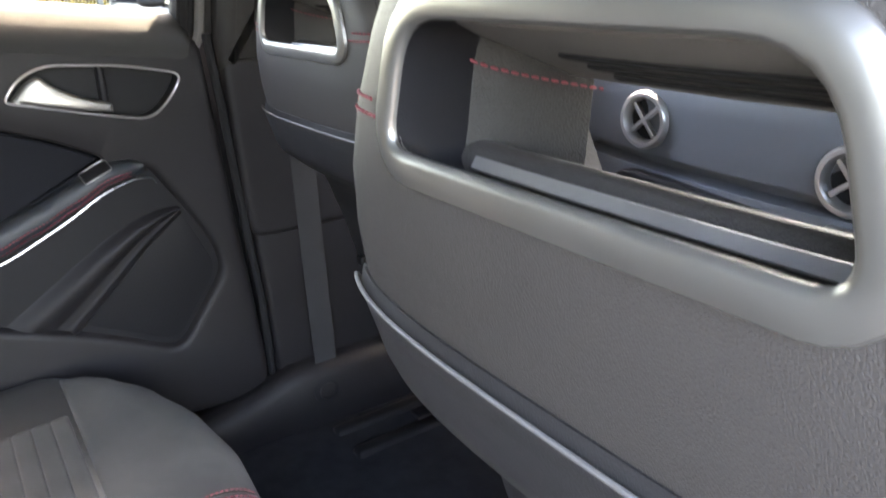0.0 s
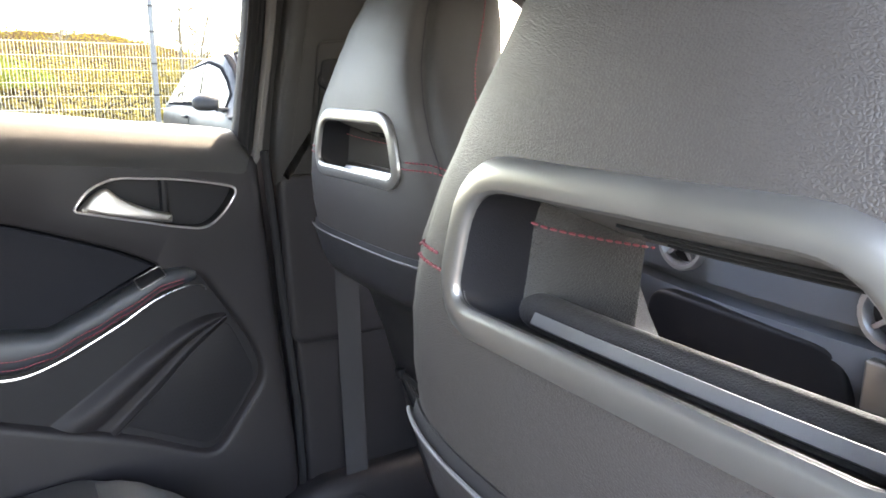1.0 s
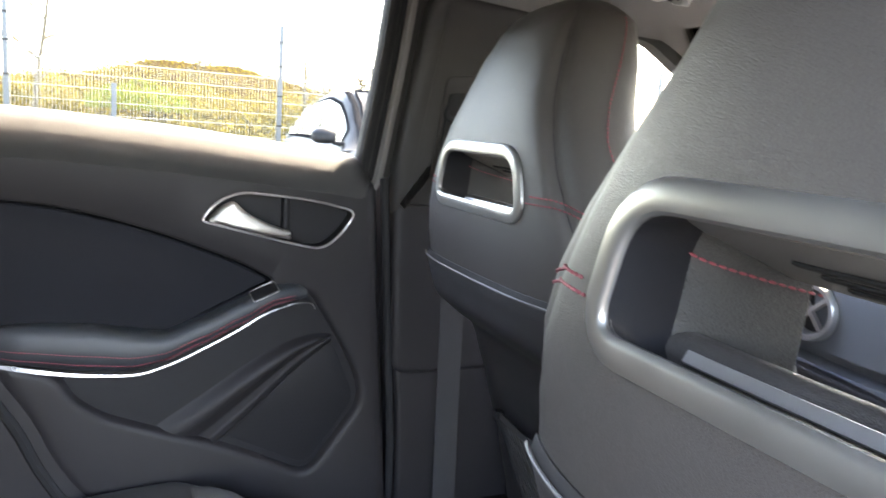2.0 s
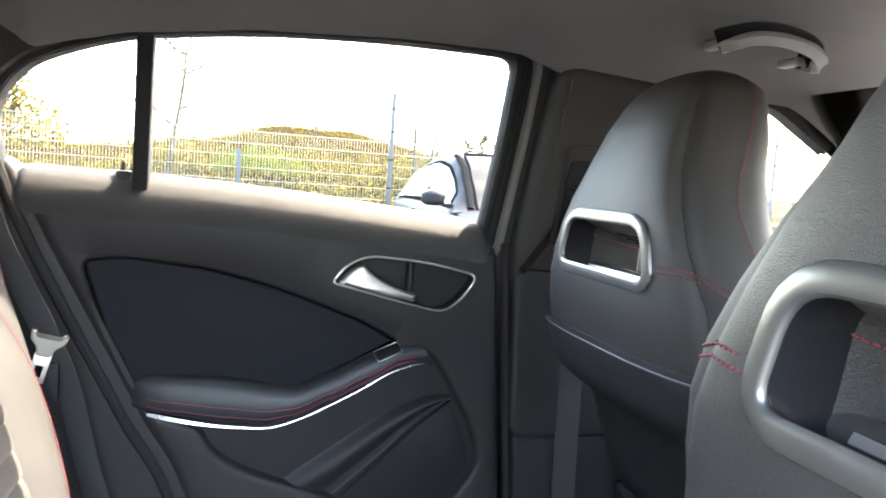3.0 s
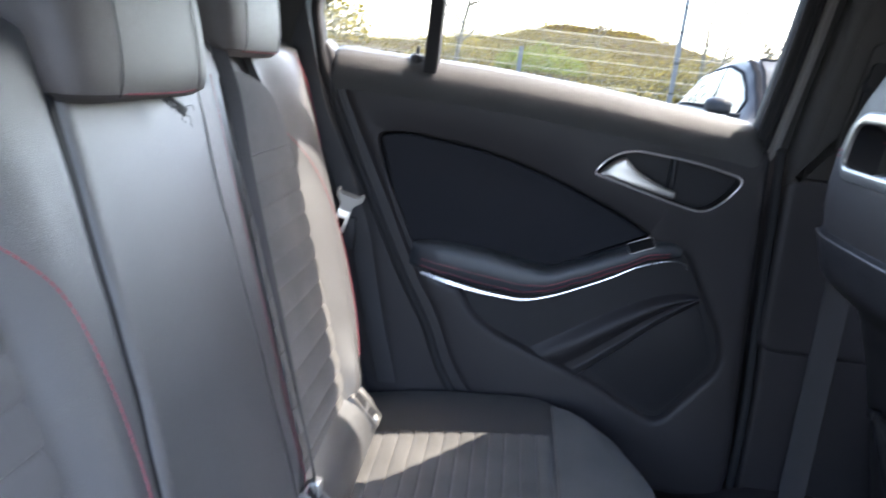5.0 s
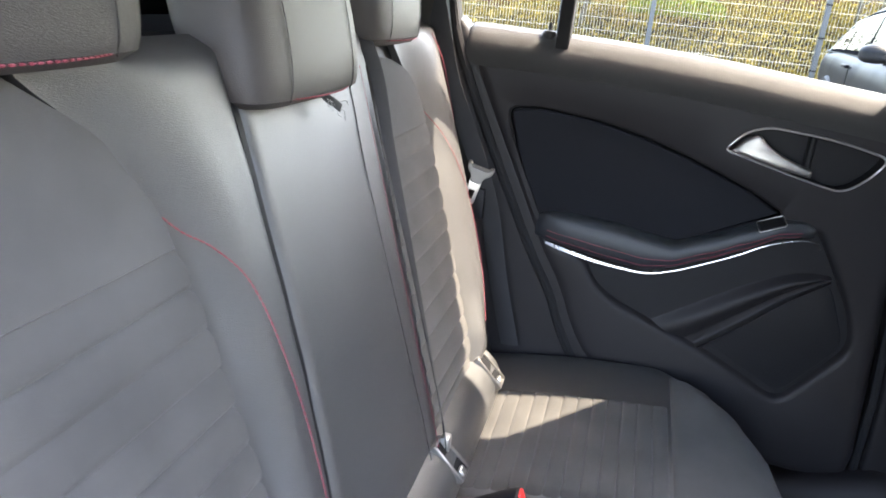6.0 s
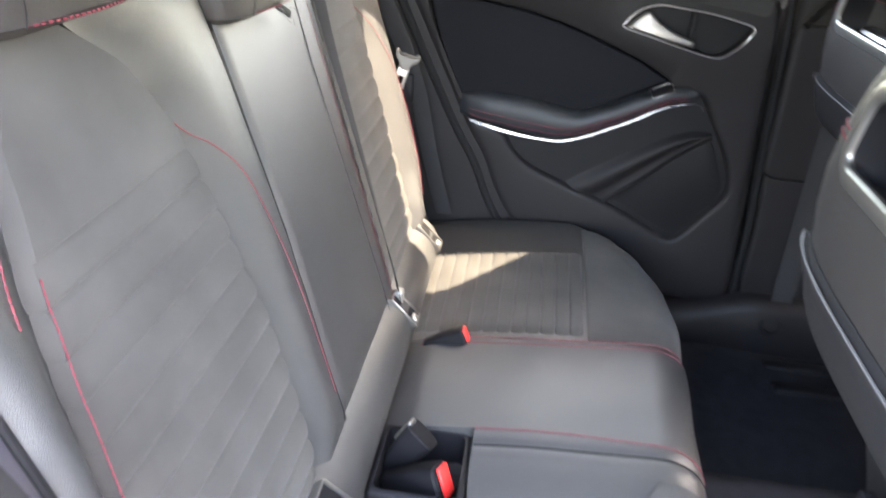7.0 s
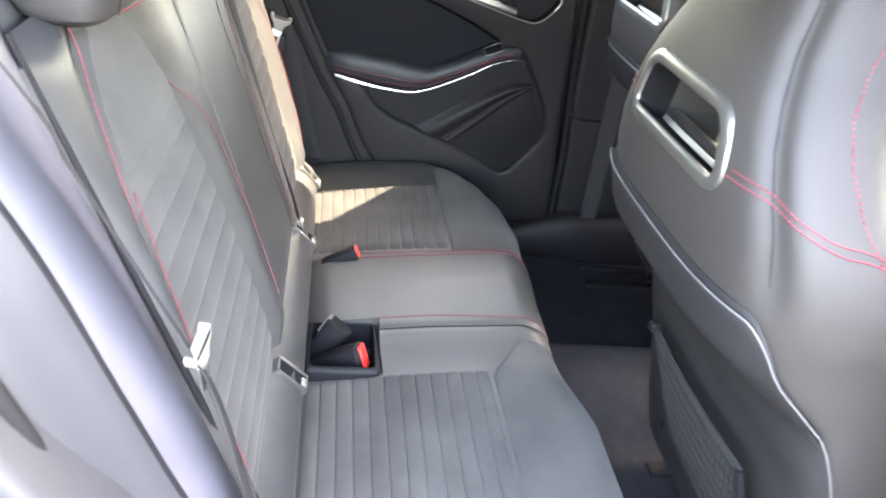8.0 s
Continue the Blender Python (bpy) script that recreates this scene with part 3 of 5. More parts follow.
part("door_bin", grid(bin_skin, len(bin_top) - 1, 40), SOFT, door, "scooped door bin")
part("lock_pin", loft([[(0.019 + r * math.cos(a), 0.722 + r * math.sin(a), z) for a in (2 * math.pi * k / 14 for k in range(14))] for z, r in ((1.030, 0.0042), (1.060, 0.0038), (1.064, 0.0025))]), RUBBER, door, "black lock pin")
part("lock_pin_ring", loft([[(0.019 + r * math.cos(a), 0.722 + r * math.sin(a), z) for a in (2 * math.pi * k / 18 for k in range(18))] for z, r in ((1.030, 0.014), (1.0485, 0.0120), (1.0505, 0.009), (1.048, 0.006))]), SILL_TOP, door)

# window: glass, divider, rubber seals
part("window_glass", slab(grown(REAR_WINDOW, 0.015), 0.7245, 0.7275, lean=tilt), GLASS, door, "clear side window glass", smooth=False).visible_shadow = False
part("window_divider", slab([(0.032, 0.98), (0.043, 1.25), (0.068, 1.255), (0.056, 0.98)], 0.706, 0.742, 0.004, lean=tilt), RUBBER, door, "black upright window divider")


def around(d, y):
    """A ring round the window, d outside its edge; slimmer towards the rear."""
    ring = []
    for p, q in zip(REAR_WINDOW, grown(REAR_WINDOW, d)):
        k = max(0.0, min(1.0, (p.x - 0.05) / 0.45))
        q = p.lerp(q, 0.45 + 0.55 * k * k * (3 - 2 * k))
        ring.append((q.x, y + tilt(q.x, q.y), q.y))
    return ring


part("window_frame", loft([around(-0.002, 0.738), around(-0.002, 0.712), around(0.006, 0.700), around(0.014, 0.700), around(0.018, 0.712), around(0.018, 0.738)], caps=False), RUBBER, door, "black window frame")
part("window_seal", tube(around(0.0225, 0.704), 0.0050, 8, True), RUBBER, door, "black rubber seal")
trim_rings = (around(0.028, 0.735), around(0.028, 0.698), around(0.032, 0.690), around(0.040, 0.690), around(0.044, 0.700), around(0.044, 0.735))
fore = [k for k in range(len(trim_rings[0])) if REAR_WINDOW[k].x > -0.03]
part("frame_trim", loft([[row[k] for row in trim_rings] for k in fore], caps=False), TRIM, door, "grey outer frame trim")
flange = (around(0.016, 0.75), around(0.018, 0.703), around(0.040, 0.697), around(0.072, 0.697), around(0.080, 0.75))
aft = [k for k in range(len(flange[0])) if REAR_WINDOW[k].x < 0.04 and REAR_WINDOW[k].y > 0.975]
# body paint with the brightness of lit metal in its colour
part("body_flange", loft([[row[k] for row in flange] for k in aft], caps=False, closed=False), FLANGE, shell, "silver blue painted body flange, lit brightness in its colour")
part("door_seal", tube(curve([(-0.152, 0.696, 1.045), (-0.130, 0.699, 0.985), (-0.085, 0.700, 0.885), (-0.017, 0.701, 0.75), (0.040, 0.702, 0.64), (0.088, 0.702, 0.56), (0.123, 0.702, 0.48), (0.168, 0.702, 0.41), (0.25, 0.704, 0.34)], 5), 0.0095, 8), RUBBER, door, "black rubber door seal")
part("door_seal", tube([(0.712, 0.706, 0.30), (0.707, 0.706, 0.467), (0.690, 0.704, 0.65), (0.675, 0.702, 0.83), (0.662, 0.700, 0.965)], 0.008, 8), RUBBER, door, "black rubber door seal")

front_door = thing("front_door", (1.3, 0.70, 0.28), "black closed front car door trim", "car door")
part("door_trim", slab(rounded([(0.965, 0.30), (0.935, 0.97), (1.50, 0.95), (1.50, 0.30)], 0.03, 4), 0.655, 0.775, 0.03, 4), SOFT, front_door)

# ---- trim round the far door ----
quarter = thing("rear_side_trim", (-0.2, 0.72, 0.4), "black moulded trim between rear seat and door", "side trim")
part("wheel_arch_cover", slab(rounded([(-0.32, 0.36), (-0.32, 1.06), (-0.14, 1.06), (-0.075, 0.93), (0.01, 0.77), (0.075, 0.65), (0.13, 0.55), (0.19, 0.45), (0.24, 0.38), (0.30, 0.33), (0.30, 0.30)], 0.02, 3), 0.700, 0.76, 0.012, 4), SOFT, quarter)
COVER = curve([(-0.020, 1.243), (-0.060, 1.228), (-0.104, 1.207), (-0.143, 1.172), (-0.168, 1.140), (-0.180, 1.105), (-0.183, 1.070), (-0.178, 1.030), (-0.158, 0.960)], 6)


def cover_skin(u, v):
    """The lined cover behind the quarter window, rolled over at its edge."""
    a = u * (len(COVER) - 1)
    k = min(int(a), len(COVER) - 2)
    p, d = COVER[k].lerp(COVER[k + 1], a - k), (COVER[k + 1] - COVER[k]).normalized()
    out, r = Vector((d.y, -d.x)) * -1.0, min(1.0, v / 0.08)
    q = p - out * (0.26 * max(0.0, v - 0.02))
    return Vector((q.x, 0.700 + tilt(q.x, q.y) - 0.022 * math.sqrt(r * (2 - r)), q.y))


part("pillar_cover", grid(cover_skin, 60, 40, 0.006), SHADED, quarter, "dark cloth cover behind the quarter window")
part("edge_seal", tube([(p.x, 0.703 + tilt(p.x, p.y), p.y) for p in COVER], 0.0042, 8), RUBBER, quarter, "thin black edge seal")

pillar = thing("door_pillar_trim", (0.8, 0.70, 0.25), "black pillar trim between the side doors", "pillar trim")
part("upper_cover", slab(rounded([(0.678, 0.90), (0.676, 1.02), (0.690, 1.262), (0.72, 1.276), (0.90, 1.262), (0.925, 1.02), (0.94, 0.90)], [0.01, 0.05, 0.03, 0.03, 0.01, 0.05, 0.01], 4), 0.662, 0.72, 0.022, 4, lean=tilt), PILLAR, pillar)
part("middle_cover", slab(rounded([(0.696, 0.60), (0.680, 0.93), (0.95, 0.93), (0.99, 0.60)], 0.035, 6), 0.688, 0.74, 0.014, 4), SOFT, pillar)
part("lower_cover", slab(rounded([(0.725, 0.25), (0.715, 0.50), (0.702, 0.635), (1.06, 0.635), (1.08, 0.25)], [0.03, 0.05, 0.03, 0.03, 0.03], 5), 0.694, 0.775, 0.010, 4), SOFT, pillar)
part("belt_slot_cover", slab(rounded([(0.735, 0.97), (0.733, 1.145), (0.80, 1.152), (0.82, 0.97)], 0.012, 4), 0.658, 0.67, 0.004, lean=tilt), PILLAR, pillar, "belt height adjuster cover")
part("belt_slot", slab(rounded([(0.742, 0.985), (0.741, 1.118), (0.80, 1.122), (0.812, 0.985)], 0.010, 4), 0.6545, 0.67, 0.002, lean=tilt), RUBBER, pillar, "dark belt slot")
part("foot_plug", loft([[(0.797 + r * math.cos(a), y - 0.048, 0.272 + r * math.sin(a)) for a in (2 * math.pi * k / 20 for k in range(20))] for y, r in ((0.70, 0.03), (0.688, 0.028), (0.685, 0.018), (0.690, 0.014), (0.691, 0.002))]), DARK, pillar, "round plug at the pillar foot")

front_belt = thing("front_seat_belt", (0.78, 0.68, 0.3), "black front seat belt hanging on the pillar", "seat belt", "seat belts")
part("webbing", ribbon(curve([(0.775, 0.634, 1.085), (0.780, 0.640, 1.0), (0.790, 0.655, 0.85), (0.800, 0.664, 0.6), (0.810, 0.664, 0.3)], 6), (1, 0, 0), 0.047, 0.0016), BELT, front_belt)
part("belt_guide", tube(curve([(0.745, 0.636, 1.080), (0.75, 0.632, 1.105), (0.775, 0.628, 1.114), (0.80, 0.632, 1.105), (0.805, 0.636, 1.080), (0.775, 0.633, 1.072)], 5, True), 0.0075, 8, True), DARK, front_belt, "black plastic belt guide loop")
part("belt_guide_bolt", loft([[(0.776 + r * math.cos(a), 0.632 + y, 1.135 + r * math.sin(a)) for a in (2 * math.pi * k / 16 for k in range(16))] for y, r in ((0.02, 0.02), (0.0, 0.018), (-0.006, 0.012))]), DARK, front_belt)

grab = thing("grab_handle", (0.96, 0.45, 1.30), "pale grey folding grab handle on the headlining", "grab handle")
GRIP = curve([(0.883, 0.457, 1.3), (0.89, 0.437, 1.304), (0.912, 0.421, 1.311), (0.953, 0.412, 1.312), (1.002, 0.412, 1.305), (1.031, 0.419, 1.294), (1.042, 0.437, 1.285), (1.042, 0.463, 1.29)], 6)
GRIP = [p + Vector((0.017, 0.0, 0.003)) for p in GRIP]
part("grip", ribbon(GRIP, lambda u: (0, 0.75, -0.65), 0.019, 0.013), PALE, grab)
for x, z in ((0.910, 1.306), (1.054, 1.294)):
    part("hinge_foot", box(x - 0.010, x + 0.010, 0.466, 0.512, z + 0.000, z + 0.014, 0.004), PALE, grab)
# dark ribbon along the grip, standing in for the shade behind it
part("handle_shade_band", ribbon([p + Vector((0.0, 0.016, 0.014)) for p in GRIP], lambda u: (0, 0.75, -0.65), 0.032, 0.005), DARK, grab, "dark band painting the shade in the recess behind the handle")


# ---- front seats ----
SEAT = [  # height, rear face, front face, half width
    (0.28, 0.225, 0.43, 0.245), (0.40, 0.195, 0.41, 0.256), (0.50, 0.170, 0.39, 0.260), (0.62, 0.133, 0.355, 0.258), (0.70, 0.103, 0.325, 0.253), (0.735, 0.086, 0.312, 0.251), (0.765, 0.050, 0.300, 0.250), (0.80, 0.024, 0.285, 0.250), (0.86, 0.010, 0.250, 0.257),
    (0.90, 0.004, 0.222, 0.256), (0.94, 0.000, 0.195, 0.245), (0.98, -0.002, 0.168, 0.221), (1.02, -0.002, 0.162, 0.194), (1.06, 0.003, 0.168, 0.168), (1.10, 0.013, 0.178, 0.143), (1.15, 0.030, 0.190, 0.122), (1.19, 0.050, 0.194, 0.104), (1.215, 0.070, 0.190, 0.092), (1.232, 0.092, 0.165, 0.072), (1.240, 0.112, 0.150, 0.045)]
SX, SY = 0.672, 0.365


def seat_point(z, a, out=0.0):
    """A point of the seat back's skin at height z; a: turn round it, -90 at the rear, 0 at the outer side."""
    xr, xf, hw = lerp_table(SEAT, z)
    c, s = math.cos(a), math.sin(a)
    lean = math.degrees(math.atan2(s, abs(c)))
    out -= 0.0085 * math.exp(-((lean + 36) / 9) ** 2) * min(1.0, max(0.0, (z - 0.86) / 0.05)) * min(1.0, max(0.0, (1.235 - z) / 0.05))
    y = (hw + out) * math.copysign(abs(c) ** 0.62, c)
    x = (xr + xf) / 2 + ((xf - xr) / 2 + out) * math.copysign(abs(s) ** 0.62, s)
    if s < 0 and z < 0.80:
        x += 0.040 * s * s * min(1.0, (0.80 - z) / 0.07)
    return Vector((SX + x, SY + y, z))


def seat_rear(y, z, out=0.0):
    """The rear face's x at a sideways place."""
    xr, xf, hw = lerp_table(SEAT, z)
    c = min(0.999, abs(y / hw)) ** (1 / 0.62)
    return SX + (xr + xf) / 2 - (xf - xr) / 2 * math.sqrt(1 - c * c) ** 0.62 - out


seat = thing("front_seat", (SX, SY, 0.16), "black leather front seat with red stitching and open head restraint", "car seat", "front seats")
HOLE = rounded([(-0.116, 0.9650), (-0.098, 1.028), (0.098, 1.028), (0.116, 0.9650)], [0.016, 0.026, 0.026, 0.016], 6)


def seat_loop(d, out, deep=0.0, drop=0.0):
    """The head opening's outline grown by d, on the rear face or deep metres inside it, its foot lowered by drop."""
    return [(seat_rear(p.x, p.y, out) + deep, SY + p.x, p.y - drop * min(1.0, max(0.0, (1.0 - p.y) / 0.014))) for p in grown(HOLE, d)]


levels = [0.28 + 0.02 * k for k in range(43)] + [1.132, 1.15, 1.165, 1.18, 1.192, 1.203, 1.213, 1.222, 1.229, 1.235, 1.2385, 1.240]
body = loft([[seat_point(z, 2 * math.pi * k / 112) for k in range(112)] for z in sorted(set(levels))])
through_hole = loft([[(SX + x, SY + p.x * (1 + w), p.y - drop * min(1.0, max(0.0, (1.0 - p.y) / 0.03))) for p in grown(HOLE, 0.004)] for x, drop, w in ((-0.1, 0, 0), (0.008, 0, 0), (0.024, 0.014, 0), (0.10, 0.035, 0.02), (0.128, 0.05, 0.30), (0.5, 0.2, 0.75))])
back = part("seat_back", cut(body, through_hole), LEATHER, seat, "grained black leather seat back")
ring = part("head_opening_frame", loft([seat_loop(0.0172, -0.004), seat_loop(0.0172, 0.001), seat_loop(0.0160, 0.0032), seat_loop(0.011, 0.0046), seat_loop(0.004, 0.0044), seat_loop(0.0018, 0.0036), seat_loop(0.0, 0.001), seat_loop(0.0002, 0.0, 0.003, 0.0005)], caps=False), SATIN, seat, "satin silver frame of the head opening")
part("opening_liner", loft([seat_loop(0.0, 0.0, 0.001, 0.0), seat_loop(0.0, 0.0, 0.012, 0.006), seat_loop(0.001, 0.0, 0.022, 0.013), seat_loop(0.003, 0.0, 0.05, 0.018)], caps=False), DARK, ring, "dark plastic liner")
# the opening's inner shade is put into this leather's darker colour
part("opening_pad", loft([seat_loop(0.003, 0.0, 0.045, 0.018), seat_loop(-0.003, 0.0, 0.055, 0.022), seat_loop(-0.009, 0.0, 0.075, 0.032), seat_loop(-0.014, 0.0, 0.100, 0.052), seat_loop(-0.016, 0.0, 0.116, 0.064), seat_loop(-0.010, 0.0, 0.121, 0.080)], caps=False), LINER, back, "leather lining inside the head opening, shade in its colour")
part("silver_lip", ribbon([(seat_rear(y, 0.972) + 0.030, SY + y, 0.9590) for y in (-0.112 + 0.0098 * k for k in range(21))], (0.6, 0, 1), 0.0068, 0.003), HANDLE, ring, "satin silver strip")
part("lower_pad", loft([[(seat_rear(y, 0.972) + 0.054 + 0.013 * math.cos(a), SY + y, 0.9490 + 0.0140 * math.sin(a)) for a in (2 * math.pi * k / 18 for k in range(18))] for y in (-0.116 + 0.0116 * k for k in range(21))]), LEATHER, back, "leather roll at the foot of the opening")
roof_pad = part("opening_roof", loft([[(seat_rear(y, 1.0) + d, SY + y, z + 0.12 * y * y) for d, z in ((0.022, 1.034), (0.022, 1.0245), (0.045, 1.016), (0.075, 1.004), (0.102, 0.993), (0.108, 0.993), (0.114, 1.000), (0.120, 1.034))] for y in (-0.110 + 0.011 * k for k in range(21))]), TRIM, ring, "dark grey plastic roof of the opening")
for deep, z, half in ((0.058, 1.0095, 0.075), (0.072, 1.0040, 0.070), (0.086, 0.9984, 0.066)):
    part("louvre", ribbon([(seat_rear(y, 1.02) + deep, SY + y - 0.02, z + 0.12 * (y - 0.02) ** 2) for y in (-half + half / 10 * k for k in range(21))], (1, 0, -0.42), 0.005, 0.0016), RUBBER, roof_pad, "dark louvre slot")
for s in (1, -1):
    part("stitching", dashes([(SX + 0.040 + 0.088 * k / 12, SY + s * (0.1018 - 0.0155 * (k / 12) ** 1.1), 1.006 - 0.022 * (k / 12) ** 0.8) for k in range(12)], 0.0009), STITCH, back, "red stitching")
    for dz in (-0.0042, 0.0042):
        pts = []
        for k in range(36):
            u = k / 35
            a = math.radians(-64 + 104 * u)
            z = 0.982 + dz - 0.080 * max(0.0, u - 0.16) ** 1.3
            q = seat_point(z, a, 0.0006)
            q.y = SY + s * (q.y - SY)
            if abs(q.y - SY) > 0.131 or u > 0.3:
                pts.append(q)
        part("stitching", dashes(pts, 0.0012), STITCH, back, "red stitching round the seat")
    for angle in (-38, 12):
        pts = []
        for k in range(40):
            z = 0.90 + 0.318 * k / 39
            q = seat_point(z, math.radians(angle - (12 if angle > 0 else 0) * math.sin(math.pi * k / 39)), 0.0005)
            q.y = SY + s * (q.y - SY)
            pts.append(q)
        if angle < 0:
            part("seam", tube(pts, 0.0007, 6), SOFT, back, "dark seam")
        else:
            part("stitching", dashes(pts, 0.001), STITCH, back, "red stitching on the front edge")


def shell_skin(u, v):
    a = math.radians(-168 + 156 * u)
    top = 0.866 - 0.18 * max(0.0, 1 - min(u, 1 - u) / 0.216) ** 2
    z = 0.30 + (top - 0.30) * v
    q = seat_point(z, a, 0.007 if v < 0.985 else 0.002)
    return q


back_shell = part("back_shell", grid(shell_skin, 36, 40, 0.004), SHELL, seat, "black plastic seat back shell")
part("shell_edge", tube([shell_skin(0.0, 0.02 + 0.05 * k) for k in range(19)] + [shell_skin(k / 60, 0.984) + Vector((-0.0012, 0, 0.001)) for k in range(61)] + [shell_skin(1.0, 0.92 - 0.05 * k) for k in range(19)], 0.0015, 8), TRIM, back_shell, "pale edge bead")
# map net on the shell
def net_pt(u, v):
    z = 0.375 + 0.215 * v - (0.006 * math.sin(math.pi * u) if v > 0.5 else 0)
    return Vector((SX + 0.390 - 0.41 * z - 0.004 * math.sin(math.pi * u), SY + 0.136 - 0.30 * u, z))


net = part("map_net", tube([net_pt(0, 0), net_pt(0, 1)], 0.006, 8), DARK, back_shell, "black map net")
strands = bmesh.new()
for k in range(24):
    for sgn in (1, -1):
        pts = []
        for j in range(9):
            u, v = k / 23 + sgn * 0.16 * (j / 8 - 0.5), j / 8
            if 0 <= u <= 1:
                pts.append(net_pt(u, v))
        if len(pts) > 2:
            tube(pts, 0.0013, 4, bm=strands)
part("netting", strands, NET, net)
for v in (0, 1):
    part("net_band", ribbon([net_pt(k / 16, v) for k in range(17)], (0, 0, 1), 0.012, 0.003), NET, net)
part("net_bar", tube([net_pt(1, 0), net_pt(1, 1)], 0.006, 8), DARK, net)
for v in (0, 1):
    part("net_stud", box(*[c for i in range(3) for c in (net_pt(0, v)[i] - 0.008, net_pt(0, v)[i] + 0.008)], 0.003), DARK, net)
# seat base
part("seat_cushion", loft([[(SX + 0.33 + x, SY + h * 0.23 * math.copysign(abs(math.cos(a)) ** 0.4, math.cos(a)), 0.36 + z * math.copysign(abs(math.sin(a)) ** 0.5, math.sin(a)) + 0.05 * x) for a in (2 * math.pi * k / 28 for k in range(28))] for x, h, z in ((-0.04, 0.80, 0.05), (-0.02, 0.93, 0.075), (0.05, 1.0, 0.085), (0.25, 1.0, 0.09), (0.34, 0.95, 0.075), (0.37, 0.85, 0.04))]), LEATHER, seat)
for dy in (-0.2, 0.2):
    part("seat_rail", box(SX + 0.28, SX + 0.70, SY + dy - 0.018, SY + dy + 0.018, 0.155, 0.195, 0.004), DARK, seat, "dark seat rail")
    part("side_bracket", box(SX + 0.32, SX + 0.62, SY + dy - 0.012, SY + dy + 0.012, 0.19, 0.32, 0.01), DARK, seat)
tagged(copy_thing(seat, pose(0.450, -0.345, 0.16)), "black leather driver's seat with red stitching, slid far back")


# ---- rear seat ----
def base_x(z):
    return -0.010 - 0.36 * (z - 0.5)


def backrest_patch(y_low, y_high, z0, z1, puff, ribs=0, nu=18, nv=60, lift=0.0, top_round=0.0, edge=0.16, profile=None):
    """A padded panel on the backrest between two side lines given as functions of height."""
    def f(u, v):
        z = z0 + (z1 - z0) * v
        ya, yb = y_low(z), y_high(z)
        if top_round:
            k = max(0.0, (z - (z1 - top_round)) / top_round)
            pull = (1 - math.sqrt(max(0.0, 1 - k ** 2.4))) * (yb - ya) * 0.5
            ya, yb = ya + pull, yb - pull
        y = ya + (yb - ya) * u
        e = min(u, 1 - u) / edge
        side_fall = 1.0 if e >= 1 else math.sqrt(max(0.0, 1 - (1 - e) ** 2))
        ev = min(v, 1 - v) / 0.05
        end_fall = 1.0 if ev >= 1 else math.sqrt(max(0.0, 1 - (1 - ev) ** 2))
        foot = min(1.0, (z - z0) / 0.10)
        end_fall = min(end_fall, foot * foot * (3 - 2 * foot)) if z < 0.7 else end_fall
        if profile:
            side_fall = profile(u)
        bulge = puff * min(side_fall, end_fall)
        if ribs:
            zr = (z - z0) / (0.895 - z0)
            if zr < 1:
                rib = abs(math.sin(math.pi * zr * ribs)) ** 0.30
                bulge += 0.0066 * rib * side_fall - 0.0066
                y += (0.004 if u > 0.5 else -0.004) * (2 * abs(u - 0.5)) ** 6 * rib
        wrinkle = 0.0012 * noise.noise(Vector((y * 9, z * 7, 3.1 + puff * 50)))
        return Vector((base_x(z) + lift + bulge + wrinkle, y, z))
    return grid(f, nu, nv, 0.012)


def swell(u):
    """From the insert's border at 0 to the outer edge at 1."""
    return 0.10 + 0.90 * math.sin(math.pi / 2 * u / 0.58) ** 1.5 if u < 0.58 else 0.25 + 0.75 * max(0.0, math.cos(math.pi / 2 * (u - 0.58) / 0.42)) ** 0.8


def swell_inner(u):
    return 0.12 + 0.88 * math.sin(math.pi / 2 * u / 0.62) ** 1.4 if u < 0.62 else (1.0 if u < 0.86 else math.sqrt(max(0.0, 1 - ((u - 0.86) / 0.14) ** 2)))


def lines(*rows):
    table = sorted(rows)
    return lambda z: lerp_table([(a, b) for a, b in table], z)[0]


n_left = lines((0.50, -0.500), (0.60, -0.490), (0.72, -0.474), (0.80, -0.458), (0.864, -0.442), (0.95, -0.412), (1.03, -0.372))
n_outer = lines((0.47, -0.560), (0.60, -0.549), (0.744, -0.527), (0.832, -0.527), (0.905, -0.533), (0.962, -0.541), (1.05, -0.552))
n_right = lines((0.50, -0.210), (0.61, -0.186), (0.70, -0.171), (0.827, -0.173), (0.917, -0.184), (0.98, -0.216), (1.03, -0.265))
split_n = lines((0.48, -0.116), (0.56, -0.104), (0.69, -0.079), (0.75, -0.067), (0.84, -0.058), (0.96, -0.047), (1.05, -0.038))
split_f = lines((0.48, 0.156), (0.575, 0.171), (0.72, 0.187), (0.875, 0.204), (0.97, 0.224), (1.05, 0.235))
f_left = lines((0.48, 0.200), (0.585, 0.218), (0.75, 0.250), (0.89, 0.276), (1.03, 0.300))
f_right = lines((0.48, 0.430), (0.58, 0.452), (0.64, 0.466), (0.75, 0.484), (0.84, 0.503), (0.92, 0.504), (0.97, 0.494), (1.03, 0.470))
f_outer = lines((0.44, 0.500), (0.545, 0.520), (0.613, 0.598), (0.70, 0.632), (0.84, 0.652), (1.05, 0.684))

